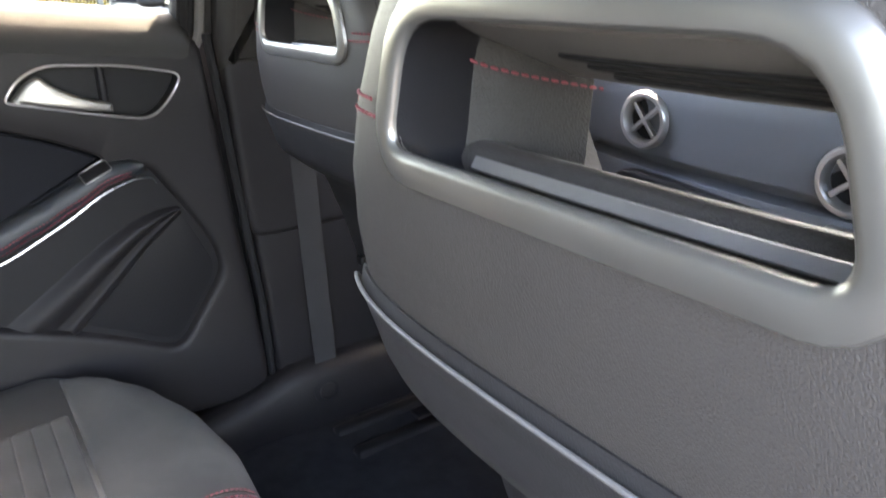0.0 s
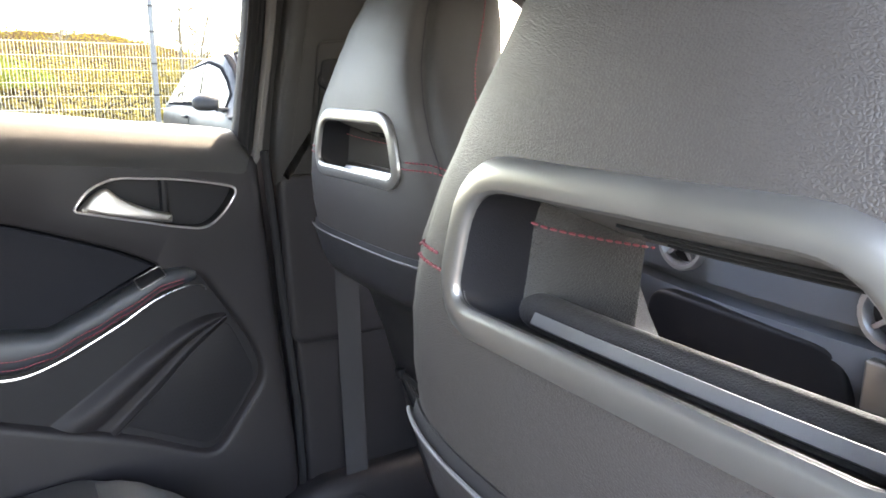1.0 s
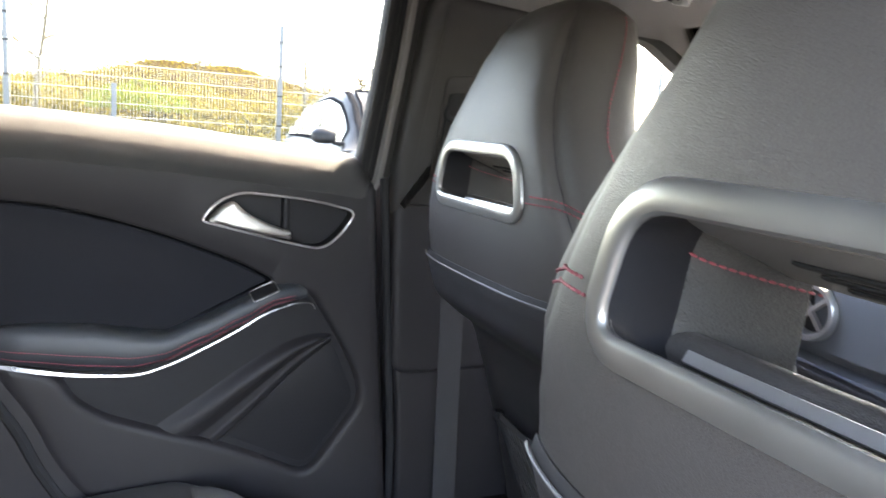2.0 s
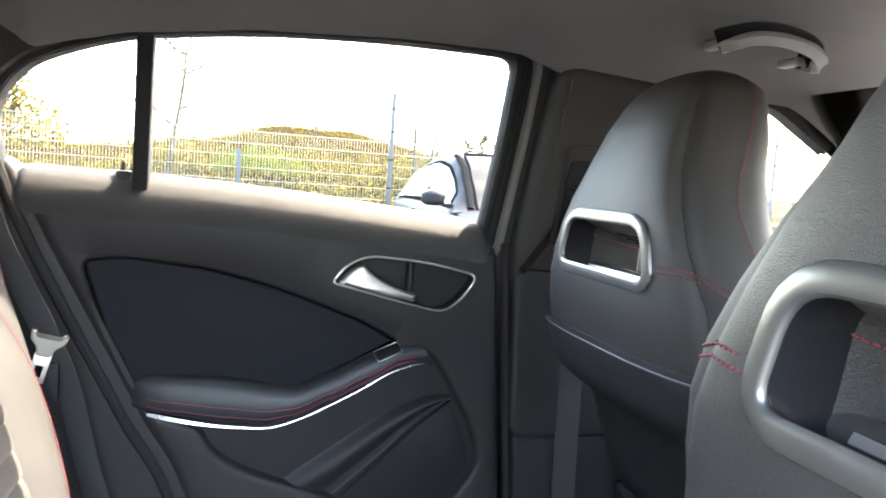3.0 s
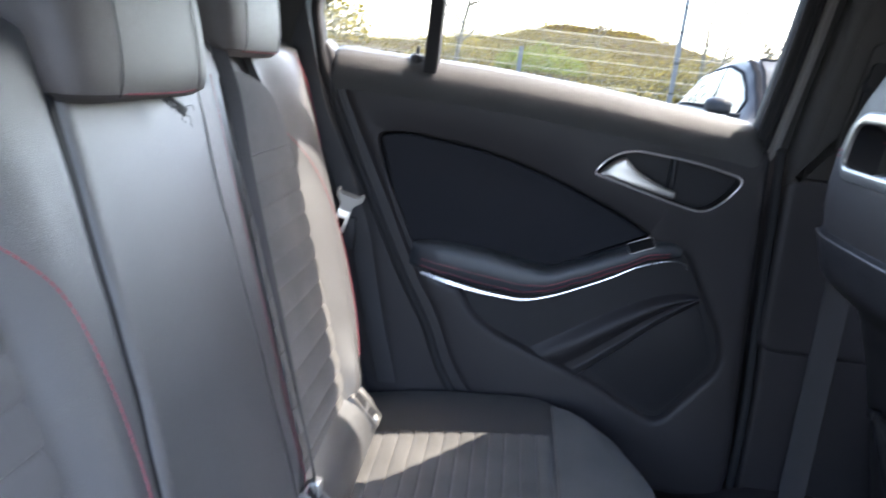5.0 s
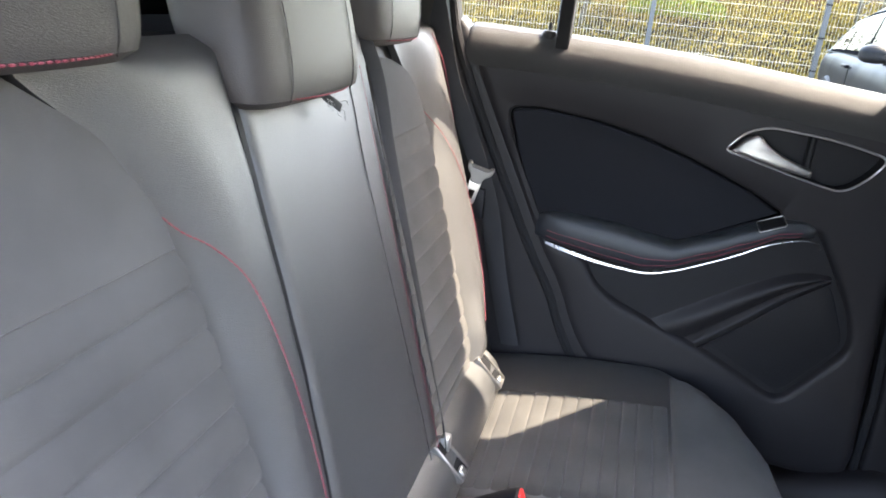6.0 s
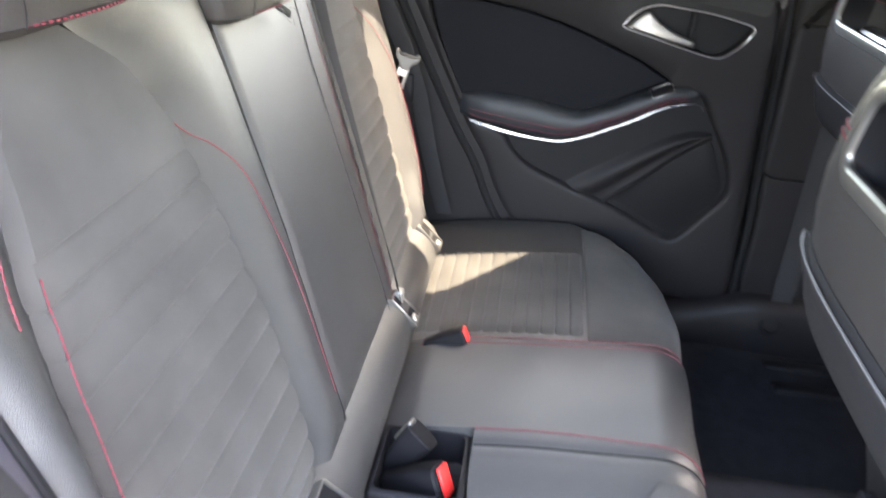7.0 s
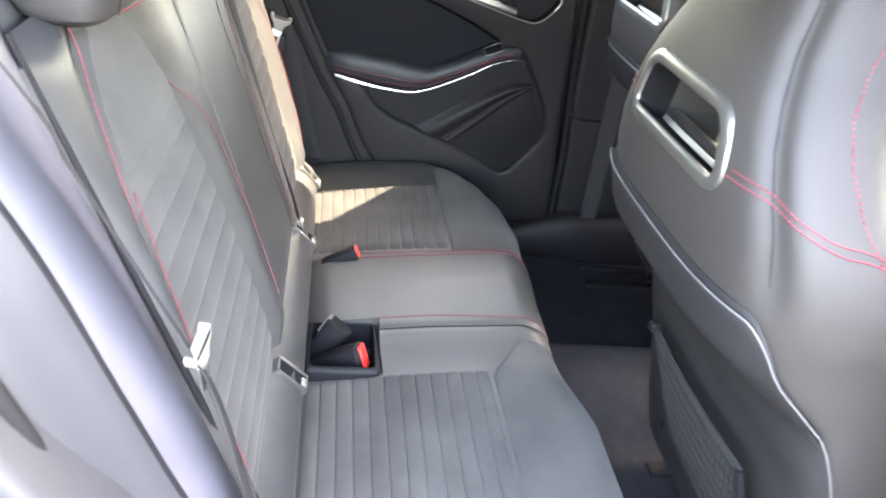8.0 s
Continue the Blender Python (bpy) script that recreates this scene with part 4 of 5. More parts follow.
rear_back = thing("rear_seat_backrest", (-0.1, 0.04, 0.45), "black leather rear backrest with ribbed grey microfibre inserts", "rear seat")
part("backrest_core", loft([[(base_x(z) - d, y, z) for z, d in ((0.42, 0.022), (1.045, 0.022), (1.055, 0.06), (1.03, 0.13), (0.42, 0.13))] for y in (-0.585, 0.668)]), DARK, rear_back)
part("ribbed_insert", backrest_patch(n_left, n_right, 0.455, 1.045, 0.018, ribs=13, nv=273, top_round=0.09, edge=0.035, nu=30), SUEDE, rear_back, "ribbed grey microfibre insert")
part("ribbed_insert", backrest_patch(f_left, f_right, 0.455, 1.00, 0.018, ribs=13, nv=273, top_round=0.08, edge=0.035, nu=30), SUEDE, rear_back, "ribbed grey microfibre insert")
part("inner_bolster", backrest_patch(lambda z: n_right(z) - 0.003, lambda z: split_n(z) - 0.005, 0.445, 1.045, 0.027, profile=swell_inner, nu=26), LEATHER_SMOOTH, rear_back, "leather inner bolster")
part("outer_bolster", backrest_patch(n_outer, lambda z: n_left(z) + 0.003, 0.445, 1.045, 0.034, profile=lambda u: swell(1 - u), nu=26), LEATHER_SMOOTH, rear_back, "leather outer bolster")
part("centre_panel", backrest_patch(lambda z: split_n(z) + 0.003, lambda z: split_f(z) + 0.004, 0.445, 1.03, 0.020, profile=lambda u: min(1.0, math.sqrt(max(0.0, 1 - (1 - min(1.0, u / 0.07)) ** 2))) * (1.0 - 0.12 * max(0.0, (u - 0.95) / 0.05)), nu=48), LEATHER_SMOOTH, rear_back, "smooth leather centre panel")
part("centre_border", backrest_patch(lambda z: split_f(z) - 0.004, lambda z: f_left(z) + 0.002, 0.445, 1.045, 0.0205, profile=lambda u: 0.86 + 0.14 * math.sin(math.pi * u)), LEATHER_SMOOTH, rear_back, "narrow leather border")
part("outer_bolster", backrest_patch(lambda z: f_right(z) - 0.002, f_outer, 0.445, 1.045, 0.034, profile=swell, nu=26), LEATHER_SMOOTH, rear_back, "leather outer bolster")
for ya, yb in ((-0.44, -0.15), (0.25, 0.58)):
    part("upper_panel", backrest_patch(lambda z: ya, lambda z: yb, 0.96, 1.075, 0.012, edge=0.2, lift=-0.026), LEATHER_SMOOTH, rear_back, "leather upper edge under the head restraint")


part("dark_gap", ribbon([(base_x(z) + 0.0155, split_n(z) - 0.0005, z) for z in (0.47 + 0.56 * k / 30 for k in range(31))], (0, 1, 0), 0.010, 0.004), RUBBER, rear_back, "dark gap beside the centre panel")
part("seam", tube([(base_x(z) + 0.0188, split_f(z), z) for z in (0.47 + 0.56 * k / 30 for k in range(31))], 0.0008, 6), SOFT, rear_back, "dark seam")


def on_back(y, z, out):
    return (base_x(z) + out, y, z)


near_arc = curve([on_back(-0.192, 0.920, 0.016), on_back(-0.176, 0.904, 0.0175), on_back(-0.150, 0.884, 0.0230), on_back(-0.124, 0.848, 0.0280), on_back(-0.110, 0.785, 0.0285), on_back(-0.108, 0.70, 0.0285), on_back(-0.121, 0.60, 0.0285), on_back(-0.128, 0.560, 0.0285)], 8)
far_arc = curve([on_back(0.500, 0.914, 0.014), on_back(0.520, 0.902, 0.0150), on_back(0.548, 0.868, 0.0260), on_back(0.567, 0.82, 0.0335), on_back(0.580, 0.76, 0.0355), on_back(0.573, 0.69, 0.0355), on_back(0.545, 0.62, 0.0355), on_back(0.505, 0.56, 0.034)], 8)
outer_seam = [(0.592, 1.030, 0.036), (0.624, 0.99, 0.034), (0.641, 0.94, 0.028), (0.644, 0.87, 0.021)]
red_lines = [([p + Vector((0.0012, 0, 0)) for p in near_arc], 0.0009), (far_arc, 0.0008),
             ([on_back(n_left(z) + 0.004, z, 0.0212) for z in (0.56 + 0.33 * k / 30 for k in range(31))], 0.0009),
             (curve([on_back(y, z, o) for z, y, o in ((1.04, -0.400, 0.019), (1.02, -0.405, 0.022), (0.977, -0.427, 0.023), (0.945, -0.443, 0.025), (0.90, -0.466, 0.0285), (0.875, -0.474, 0.0290))], 6), 0.0010),
             ([on_back(0.5 * split_f(z) + 0.5 * f_left(z) + 0.004, z, 0.0228) for z in (0.50 + 0.50 * k / 30 for k in range(31))], 0.0005),
             (curve([on_back(y - 0.003, z, o + 0.0006) for y, z, o in outer_seam], 6), 0.0008), (curve([on_back(y + 0.003, z, o - 0.0006) for y, z, o in outer_seam], 6), 0.0008)]
for line, r in red_lines:
    part("stitching", dashes(line, r, 0.0062, 0.0006), STITCH, rear_back, "red stitched seam")
part("lower_roll", loft([[(-0.030 + 0.074 * math.cos(a), y, 0.444 + 0.070 * math.sin(a) + 0.0015 * math.sin(y * 40)) for a in (2 * math.pi * k / 20 for k in range(20))] for y in (-0.58 + 1.085 * j / 24 for j in range(25))]), LEATHER_SMOOTH, rear_back, "leather roll along the foot of the backrest")


def child_anchor(y):
    """A cover for a child seat anchor in the leather roll."""
    at = Matrix.Translation((0.0320, y, 0.4900)) @ pose(0, 0, 0, 0, -40, 0)
    ob = thing("anchor_cover", (0.020, y, 0.468), "silver framed child seat anchor opening with a dark flap", "anchor cover", "child seat anchors")
    edge = rounded([(-0.019, -0.036), (0.021, -0.036), (0.019, 0.036), (-0.017, 0.036)], 0.006, 4)
    bend = lambda x, p: at @ Vector((x - 7.0 * p.y * p.y, p.x - 0.18 * p.y, p.y))
    part("anchor_frame", loft([[bend(x, p) for p in grown(edge, d)] for d, x in ((0.0, -0.006), (0.0, 0.003), (-0.002, 0.0045), (-0.005, 0.0030), (-0.006, -0.008))], caps=False), SATIN, ob)
    part("anchor_flap", loft([[bend(x, p) for p in grown(edge, -0.0055)] for x in (-0.008, 0.0012)]), RUBBER, ob)
    part("anchor_bar", turned(box(-0.008, 0.0000, -0.006, 0.010, -0.030, -0.018, 0.003), at), STEEL, ob)
    return ob


for y in (0.470, 0.196, -0.235):
    child_anchor(y)

FRONT = [(-0.60, 0.46), (-0.43, 0.532), (-0.27, 0.535), (-0.10, 0.500), (0.05, 0.500), (0.20, 0.512), (0.34, 0.523), (0.45, 0.510), (0.555, 0.478), (0.62, 0.442), (0.68, 0.38), (0.70, 0.32)]


def cushion_z(x, y):
    front = lerp_table(FRONT, y)[0]
    z = 0.400 + 0.010 * max(0.0, y - 0.2) / 0.4 + 0.105 * x + 0.010 * math.sin(math.pi * min(1.0, max(0.0, x / front)))
    fade = max(0.0, min(1.0, (x - 0.02) / 0.06))
    far_step, near_fall, seam = max(0.0, min(1.0, (0.219 - y) / 0.014)), max(0.0, min(1.0, (y + 0.16) / 0.11)), (y + 0.056) / 0.007
    z += 0.017 * far_step * far_step * (3 - 2 * far_step) * near_fall * near_fall * (3 - 2 * near_fall) * fade
    z += (0.010 * max(0.0, 1 - ((y - 0.07) / 0.145) ** 2) - 0.003 * math.exp(-seam * seam)) * fade
    d = front - x
    if d < 0.075:
        z -= 0.075 * (1 - math.sqrt(max(0.0, 1 - (1 - max(0.0, d) / 0.075) ** 2)))
    for e in (0.705 - y, y + 0.60):
        if e < 0.035:
            z -= 0.035 * (1 - math.sqrt(max(0.0, 1 - (1 - max(0.0, e) / 0.035) ** 2)))
    return z + 0.0012 * noise.noise(Vector((x * 11, y * 11, 7)))


bench = thing("rear_seat_cushion", (0.25, 0.05, 0.2), "black leather rear bench cushion with ribbed microfibre seats", "rear seat")


def cushion_skin(u, v):
    y = -0.60 + 1.305 * v
    front = lerp_table(FRONT, y)[0]
    if u <= 0.86:
        x = -0.03 + (front + 0.03) * math.sin(u / 0.86 * math.pi / 2) ** 0.9
        sunk = 0.0 < min(x - 0.046, 0.167 - x, y + 0.160, -0.032 - y)
        return Vector((x, y, cushion_z(x, y) - (0.060 if sunk else 0.0)))
    k = (u - 0.86) / 0.14
    return Vector((front - 0.03 * k, y, cushion_z(front, y) - 0.16 * k))


part("cushion_cover", grid(cushion_skin, 110, 260, 0.012), LEATHER_SMOOTH, bench, "black leather seat cushion cover")


def cushion_patch(x0, x1, y0, y1, lift, ribs=0, nu=70, nv=26, skew=0.0):
    def f(u, v):
        y = y0 + (y1 - y0) * v
        a, b = (p(y) if callable(p) else p for p in (x0, x1))
        x = a + (b - a) * u
        e = min(u, 1 - u, v, 1 - v) / 0.06
        z = cushion_z(x, y) + lift * (1.0 if e >= 1 else math.sqrt(max(0.0, 1 - (1 - e) ** 2))) - 0.0015
        if ribs:
            z += 0.0036 * abs(math.sin(math.pi * u * ribs)) ** 0.34 - 0.002
        return Vector((x, y, z))
    return grid(f, nu, nv, 0.008)


edge_x = lambda y: lerp_table(FRONT, y)[0] - 0.003
part("ribbed_seat", cushion_patch(0.030, 0.336, 0.242, 0.535, 0.006, ribs=12, nu=168), SUEDE, bench, "ribbed grey microfibre seat")
part("ribbed_seat", cushion_patch(0.045, 0.356, -0.455, -0.162, 0.006, ribs=12, nu=168), SUEDE, bench, "ribbed grey microfibre seat")
part("front_pad", cushion_patch(0.340, edge_x, 0.215, 0.655, 0.005), SUEDE, bench, "plain grey microfibre front pad")
part("front_pad", cushion_patch(lambda y: 0.360 + 0.07 * max(0.0, (y + 0.17) / 0.09), edge_x, -0.57, -0.085, 0.005), SUEDE, bench, "plain grey microfibre front pad")
for y in (0.200, 0.182, -0.030):
    x0 = 0.06 if y > 0 else 0.172
    part("stitching", dashes([(x, y + 0.012 * max(0.0, (x - 0.3) / 0.2) * (1 if y > 0 else -1), cushion_z(x, y) + 0.0012) for x in (x0 + (0.497 - x0) * k / 30 for k in range(31))], 0.0012), STITCH, bench, "red stitching along the centre seat")
part("seam", tube([(x, -0.056, cushion_z(x, -0.056) + 0.0004) for x in (0.172 + 0.32 * k / 30 for k in range(31))], 0.0014, 6), SOFT, bench, "dark seam along the centre seat")
part("buckle_tray", cut(box(0.042, 0.171, -0.164, -0.028, 0.370, 0.438, 0.010), box(0.051, 0.162, -0.155, -0.037, 0.378, 0.50, 0.010)), DARK, bench, "dark buckle recess")
part("bench_front", box(0.28, 0.42, -0.55, 0.62, 0.14, 0.30, 0.02), CARPET, bench)


def buckle(at, turn, label, size=1.0, button=True):
    ob = thing("belt_buckle", at, label, "belt buckle", "belt buckles")
    m = Matrix.Translation(at) @ turn @ Matrix.Scale(size, 4)
    body = [[m @ Vector((x, w * math.copysign(abs(math.cos(a)) ** 0.45, math.cos(a)), h * math.copysign(abs(math.sin(a)) ** 0.45, math.sin(a)))) for a in (2 * math.pi * k / 20 for k in range(20))] for x, w, h in ((-0.075, 0.010, 0.008), (-0.070, 0.014, 0.011), (-0.02, 0.020, 0.015), (-0.002, 0.021, 0.016), (0.0, 0.019, 0.014))]
    part("buckle_body", loft(body), DARK, ob)
    if not button:
        part("steel_edge", turned(box(-0.030, 0.001, 0.016, 0.022, -0.009, 0.009, 0.002), m), STEEL, ob)
        return ob
    part("release_button", turned(box(-0.002, 0.004, -0.017, 0.017, -0.013, 0.006, 0.002), m), RED, ob, "red release button")
    part("buckle_slot", turned(box(-0.002, 0.0015, -0.015, 0.015, 0.008, 0.012, 0.0005), m), RUBBER, ob)
    return ob


buckle((0.135, 0.188, 0.448), pose(0, 0, 0, 88, -24, 0), "black seat belt buckle with red button lying on the cushion")
buckle((0.140, -0.122, 0.432), pose(0, 0, 0, 80, -26, -16), "black seat belt buckle with red button in the recess", 1.25)
buckle((0.102, -0.058, 0.452), pose(0, 0, 0, 60, -55, 10), "black seat belt buckle standing up in the recess", 1.15, False)


def headrest(y, w, x, z, h, label):
    ob = thing("head_restraint", (x, y, z), label, "head restraint", "rear head restraints")
    rings = []
    for k in range(25):
        v = k / 24
        e = math.sin(math.pi * v) ** 0.30 if 0 < v < 1 else 0.02
        rings.append([(x - 0.055 - 0.05 * v + (0.055 * (0.55 + 0.45 * e)) * math.copysign(abs(math.sin(a)) ** 0.6, math.sin(a)), y + w / 2 * (0.80 + 0.20 * e) * (1 - 0.10 * v) * math.copysign(abs(math.cos(a)) ** 0.5, math.cos(a)), z + h * v) for a in (2 * math.pi * j / 36 for j in range(36))])
    body = part("pad", loft(rings), LEATHER, ob)
    for s in (-1, 1):
        part("seam", tube([(x - 0.047 - 0.05 * v + 0.058 * math.sin(math.pi * v) ** 0.15 * 0.80, y + s * w * 0.27, z + h * v) for v in (0.03 + 0.94 * k / 16 for k in range(17))], 0.0006, 6), SOFT, body)
    part("stitching", dashes([(x - 0.055 + 0.049 * math.sin(a), y + w * 0.42 * math.cos(a), z + 0.008) for a in (math.pi * (0.04 + 0.92 * k / 20) for k in range(21))], 0.0011), STITCH, body, "red stitching")
    for s in (-1, 1):
        part("post", tube([(x - 0.095, y + s * 0.07, z - 0.06), (x - 0.09, y + s * 0.07, z + 0.03)], 0.006, 10), CHROME, ob)
    return ob


headrest(0.078, 0.285, -0.118, 0.980, 0.19, "black leather head restraint over the centre rear seat")
tag = thing("fabric_tag", (-0.145, 0.115, 0.97), "frayed dark grey fabric tag hanging under a head restraint", "tag")
tag_rng = random.Random(21)
part("tag_strip", ribbon(curve([(-0.150, 0.098, 0.990), (-0.140, 0.104, 0.978), (-0.134, 0.112, 0.972), (-0.130, 0.120, 0.966)], 5), (0, 0.5, 0.8), 0.010, 0.0012), NET, tag)
threads = bmesh.new()
for k in range(9):
    p = Vector((-0.138, 0.098 + 0.0045 * k, 0.978 - 0.001 * k))
    way = [p]
    for j in range(4):
        p = p + Vector((tag_rng.uniform(0, 0.003), tag_rng.uniform(-0.004, 0.008), tag_rng.uniform(-0.007, 0.001)))
        way.append(p)
    tube(curve(way, 4), 0.0004, 4, bm=threads)
part("frayed_threads", threads, GREY, tag)
headrest(0.412, 0.24, -0.140, 1.020, 0.24, "black leather head restraint over the outer rear seat")
headrest(-0.300, 0.26, -0.130, 1.036, 0.20, "black leather head restraint over the outer rear seat")


# ---- rear belts ----
def tongue(parent, at, m):
    m = Matrix.Translation(at) @ m
    grip = rounded([(-0.025, 0.014), (-0.019, 0.015), (-0.016, 0.008), (0.016, 0.008), (0.019, 0.015), (0.025, 0.014), (0.024, 0.001), (0.012, -0.010), (0.010, -0.022), (-0.010, -0.022), (-0.012, -0.010), (-0.024, 0.001)], 0.005, 3)
    part("tongue_grip", turned(slab(grip, -0.006, 0.006, 0.003), m), IVORY, parent, "pale belt tongue grip")
    blade = cut(turned(box(-0.0115, 0.0115, -0.0015, 0.0015, -0.062, -0.018, 0.001), Matrix()), box(-0.0055, 0.0055, -0.01, 0.01, -0.054, -0.036, 0.0))
    part("tongue_blade", turned(blade, m), STEEL, parent, "steel belt tongue blade")


far_belt = thing("rear_seat_belt", (-0.05, 0.65, 0.45), "dark grey rear seat belt with pale tongue", "seat belt", "seat belts")
part("webbing", ribbon(curve([(-0.205, 0.662, 1.16), (-0.173, 0.650, 1.063), (-0.137, 0.645, 0.947), (-0.103, 0.642, 0.878), (-0.069, 0.640, 0.806), (-0.04, 0.652, 0.72), (-0.01, 0.668, 0.58), (0.03, 0.672, 0.44)], 6), lambda u: (0.88, -0.42, 0.24), 0.044, 0.0016), BELT, far_belt)
tongue(far_belt, (-0.063, 0.630, 0.794), pose(0, 0, 0, 0, 16, 12))
part("belt_clip", box(-0.075, -0.050, 0.640, 0.652, 0.70, 0.76, 0.003), DARK, far_belt)
near_belt = thing("rear_seat_belt", (-0.05, -0.53, 0.45), "dark grey rear seat belt with pale tongue beside the door opening", "seat belt", "seat belts")
part("webbing", ribbon(curve([(-0.22, -0.602, 1.16), (-0.145, -0.602, 1.041), (-0.128, -0.596, 0.994), (-0.100, -0.584, 0.919), (-0.058, -0.573, 0.815), (-0.030, -0.570, 0.74), (0.0, -0.570, 0.60), (0.03, -0.57, 0.44)], 6), lambda u: (-0.22 + 0.5 * max(0.0, u - 0.5), 0.8, -0.45), 0.047, 0.0016), BELT, near_belt)
tongue(near_belt, (-0.046, -0.572, 0.806), pose(0, 0, 0, 0, -16, 80) @ Matrix.Scale(0.9, 4))
mid_belt = thing("rear_seat_belt", (-0.05, 0.3, 0.45), "dark grey centre belt lying down the backrest", "seat belt", "seat belts")
part("webbing", ribbon(curve([(-0.23, 0.335, 1.10), (-0.160, 0.300, 1.00), (-0.120, 0.276, 0.89), (-0.070, 0.252, 0.75), (-0.016, 0.222, 0.60), (0.008, 0.209, 0.53), (0.016, 0.206, 0.49)], 6), lambda u: (0.75 - 1.13 * min(1.0, 1.4 * u), 0.65 + 0.27 * min(1.0, 1.4 * u), 0), 0.024, 0.0016), BELT, mid_belt)
part("belt_end", box(0.008, 0.022, 0.197, 0.215, 0.475, 0.515, 0.003), STEEL, mid_belt)


# ---- the near door opening ----
opening = thing("door_opening_trim", (0.0, -0.62, 0.3), "pale painted door opening edge with rubber seal", "door opening")
EDGE = curve([(-0.28, 1.20), (-0.215, 1.05), (-0.150, 0.90), (-0.100, 0.76), (-0.047, 0.62), (0.015, 0.50), (0.10, 0.39), (0.24, 0.30)], 6)
part("seal", tube([(p.x - 0.004, -0.606, p.y) for p in EDGE], 0.007, 10), RUBBER, opening, "black rubber door seal")
# body paint lightened in colour to look lit from outside
part("inner_trim", grid(lambda u, v: Vector((base_x(1.10 - 0.66 * v) + 0.018 + 0.012 * math.sin(math.pi * u) - 0.016 * u * u, -0.516 - 0.092 * u + 0.006 * noise.noise(Vector((v * 6, u * 2, 0))), 1.10 - 0.66 * v)), 12, 40, 0.01), JAMB, opening, "silver blue painted inner jamb, light level in its colour")
# dark strip added for the dark line of belt edge and gap
part("belt_gap", tube([(base_x(z) + 0.024 + 0.05 * max(0.0, 0.62 - z), -0.519 - 0.010 * max(0.0, 0.78 - z) / 0.3, z) for z in (1.06 - 0.02 * k for k in range(31))], lambda u: 0.0035 + 0.010 * max(0.0, u - 0.45), 8), RUBBER, opening, "dark strip standing in for the belt gap beside the backrest")
# same paint as the inner jamb, dimmed in colour against strong daylight
part("painted_jamb", grid(lambda u, v: Vector((EDGE[round(v * (len(EDGE) - 1))].x + 0.002 - 0.10 * u ** 1.5 - 0.006 * math.sin(6.3 * u) ** 2, -0.612 - 0.095 * u, EDGE[round(v * (len(EDGE) - 1))].y - 0.03 * u)), 14, len(EDGE) - 1, 0.004), PAINT, opening, "silver blue painted jamb, dimmed in its colour")
part("outer_seal", tube([(p.x - 0.040, -0.672, p.y - 0.015) for p in EDGE], 0.009, 10), RUBBER, opening, "black outer rubber seal")

# ---- dashboard ----
dash = thing("dashboard", (1.45, 0.05, 0.5), "dark grey dashboard with round silver air vents", "dashboard")
FACE = [(1.62, 0.93), (1.50, 0.905), (1.43, 0.885), (1.395, 0.860), (1.385, 0.84), (1.390, 0.80), (1.392, 0.74), (1.395, 0.705), (1.43, 0.695), (1.43, 0.680), (1.40, 0.672), (1.39, 0.64), (1.42, 0.56), (1.50, 0.48), (1.62, 0.46)]
part("dash_body", loft([[(x + 0.25 * abs(y - 0.05) ** 2, y, z) for x, z in FACE] for y in (-0.62 + 1.32 * k / 20 for k in range(21))]), DASH, dash)


def vent(y, z):
    x = 1.386 + 0.25 * abs(y - 0.05) ** 2
    ob = part("air_vent", loft([[(x + d, y + r * math.cos(a), z + r * math.sin(a)) for a in (2 * math.pi * k / 28 for k in range(28))] for d, r in ((0.02, 0.057), (-0.012, 0.057), (-0.018, 0.053), (-0.018, 0.046), (-0.010, 0.042), (0.01, 0.040))], caps=False), HANDLE, dash, "round silver vent ring")
    part("vent_bowl", loft([[(x + d, y + r * math.cos(a), z + r * math.sin(a)) for a in (2 * math.pi * k / 20 for k in range(20))] for d, r in ((0.005, 0.041), (0.015, 0.01), (0.016, 0.002))]), RUBBER, ob)
    blades = bmesh.new()
    for k in range(4):
        turned_box = turned(box(-0.012, 0.0, -0.004, 0.004, 0.0, 0.040, 0.001), Matrix.Translation((x, y, z)) @ pose(0, 0, 0, 50 + 90 * k, 0, 0))
        me = bpy.data.meshes.new("tmp")
        turned_box.to_mesh(me)
        turned_box.free()
        blades.from_mesh(me)
        bpy.data.meshes.remove(me)
    part("vent_blades", blades, HANDLE, ob)


vent(0.405, 0.774)
vent(-0.022, 0.743)
part("glovebox_lid", turned(slab(rounded([(0.0, 0.0), (0.0, 0.14), (0.42, 0.12), (0.44, 0.0)], 0.055, 6), -0.010, 0.02, 0.010), Matrix.Translation((1.40, 0.47, 0.535)) @ pose(0, 0, 0, 0, 0, -90)), DARK, dash, "dark glovebox lid")
part("button_panel", box(1.372, 1.40, -0.055, 0.012, 0.58, 0.665, 0.006), SATIN, dash, "silver button panel")
part("windscreen", grid(lambda u, v: Vector((1.62 - 0.55 * v * 0.8, -0.60 + 1.28 * u, 0.93 + 0.34 * v)), 4, 4, 0.004), CLEAR, dash, "clear windscreen glass").visible_shadow = False
front_glass = part("front_window_glass", slab(grown(FRONT_WINDOW, 0.012), 0.752, 0.755, lean=tilt), CLEAR, shell, "clear side window glass", smooth=False)
front_glass.visible_shadow = False

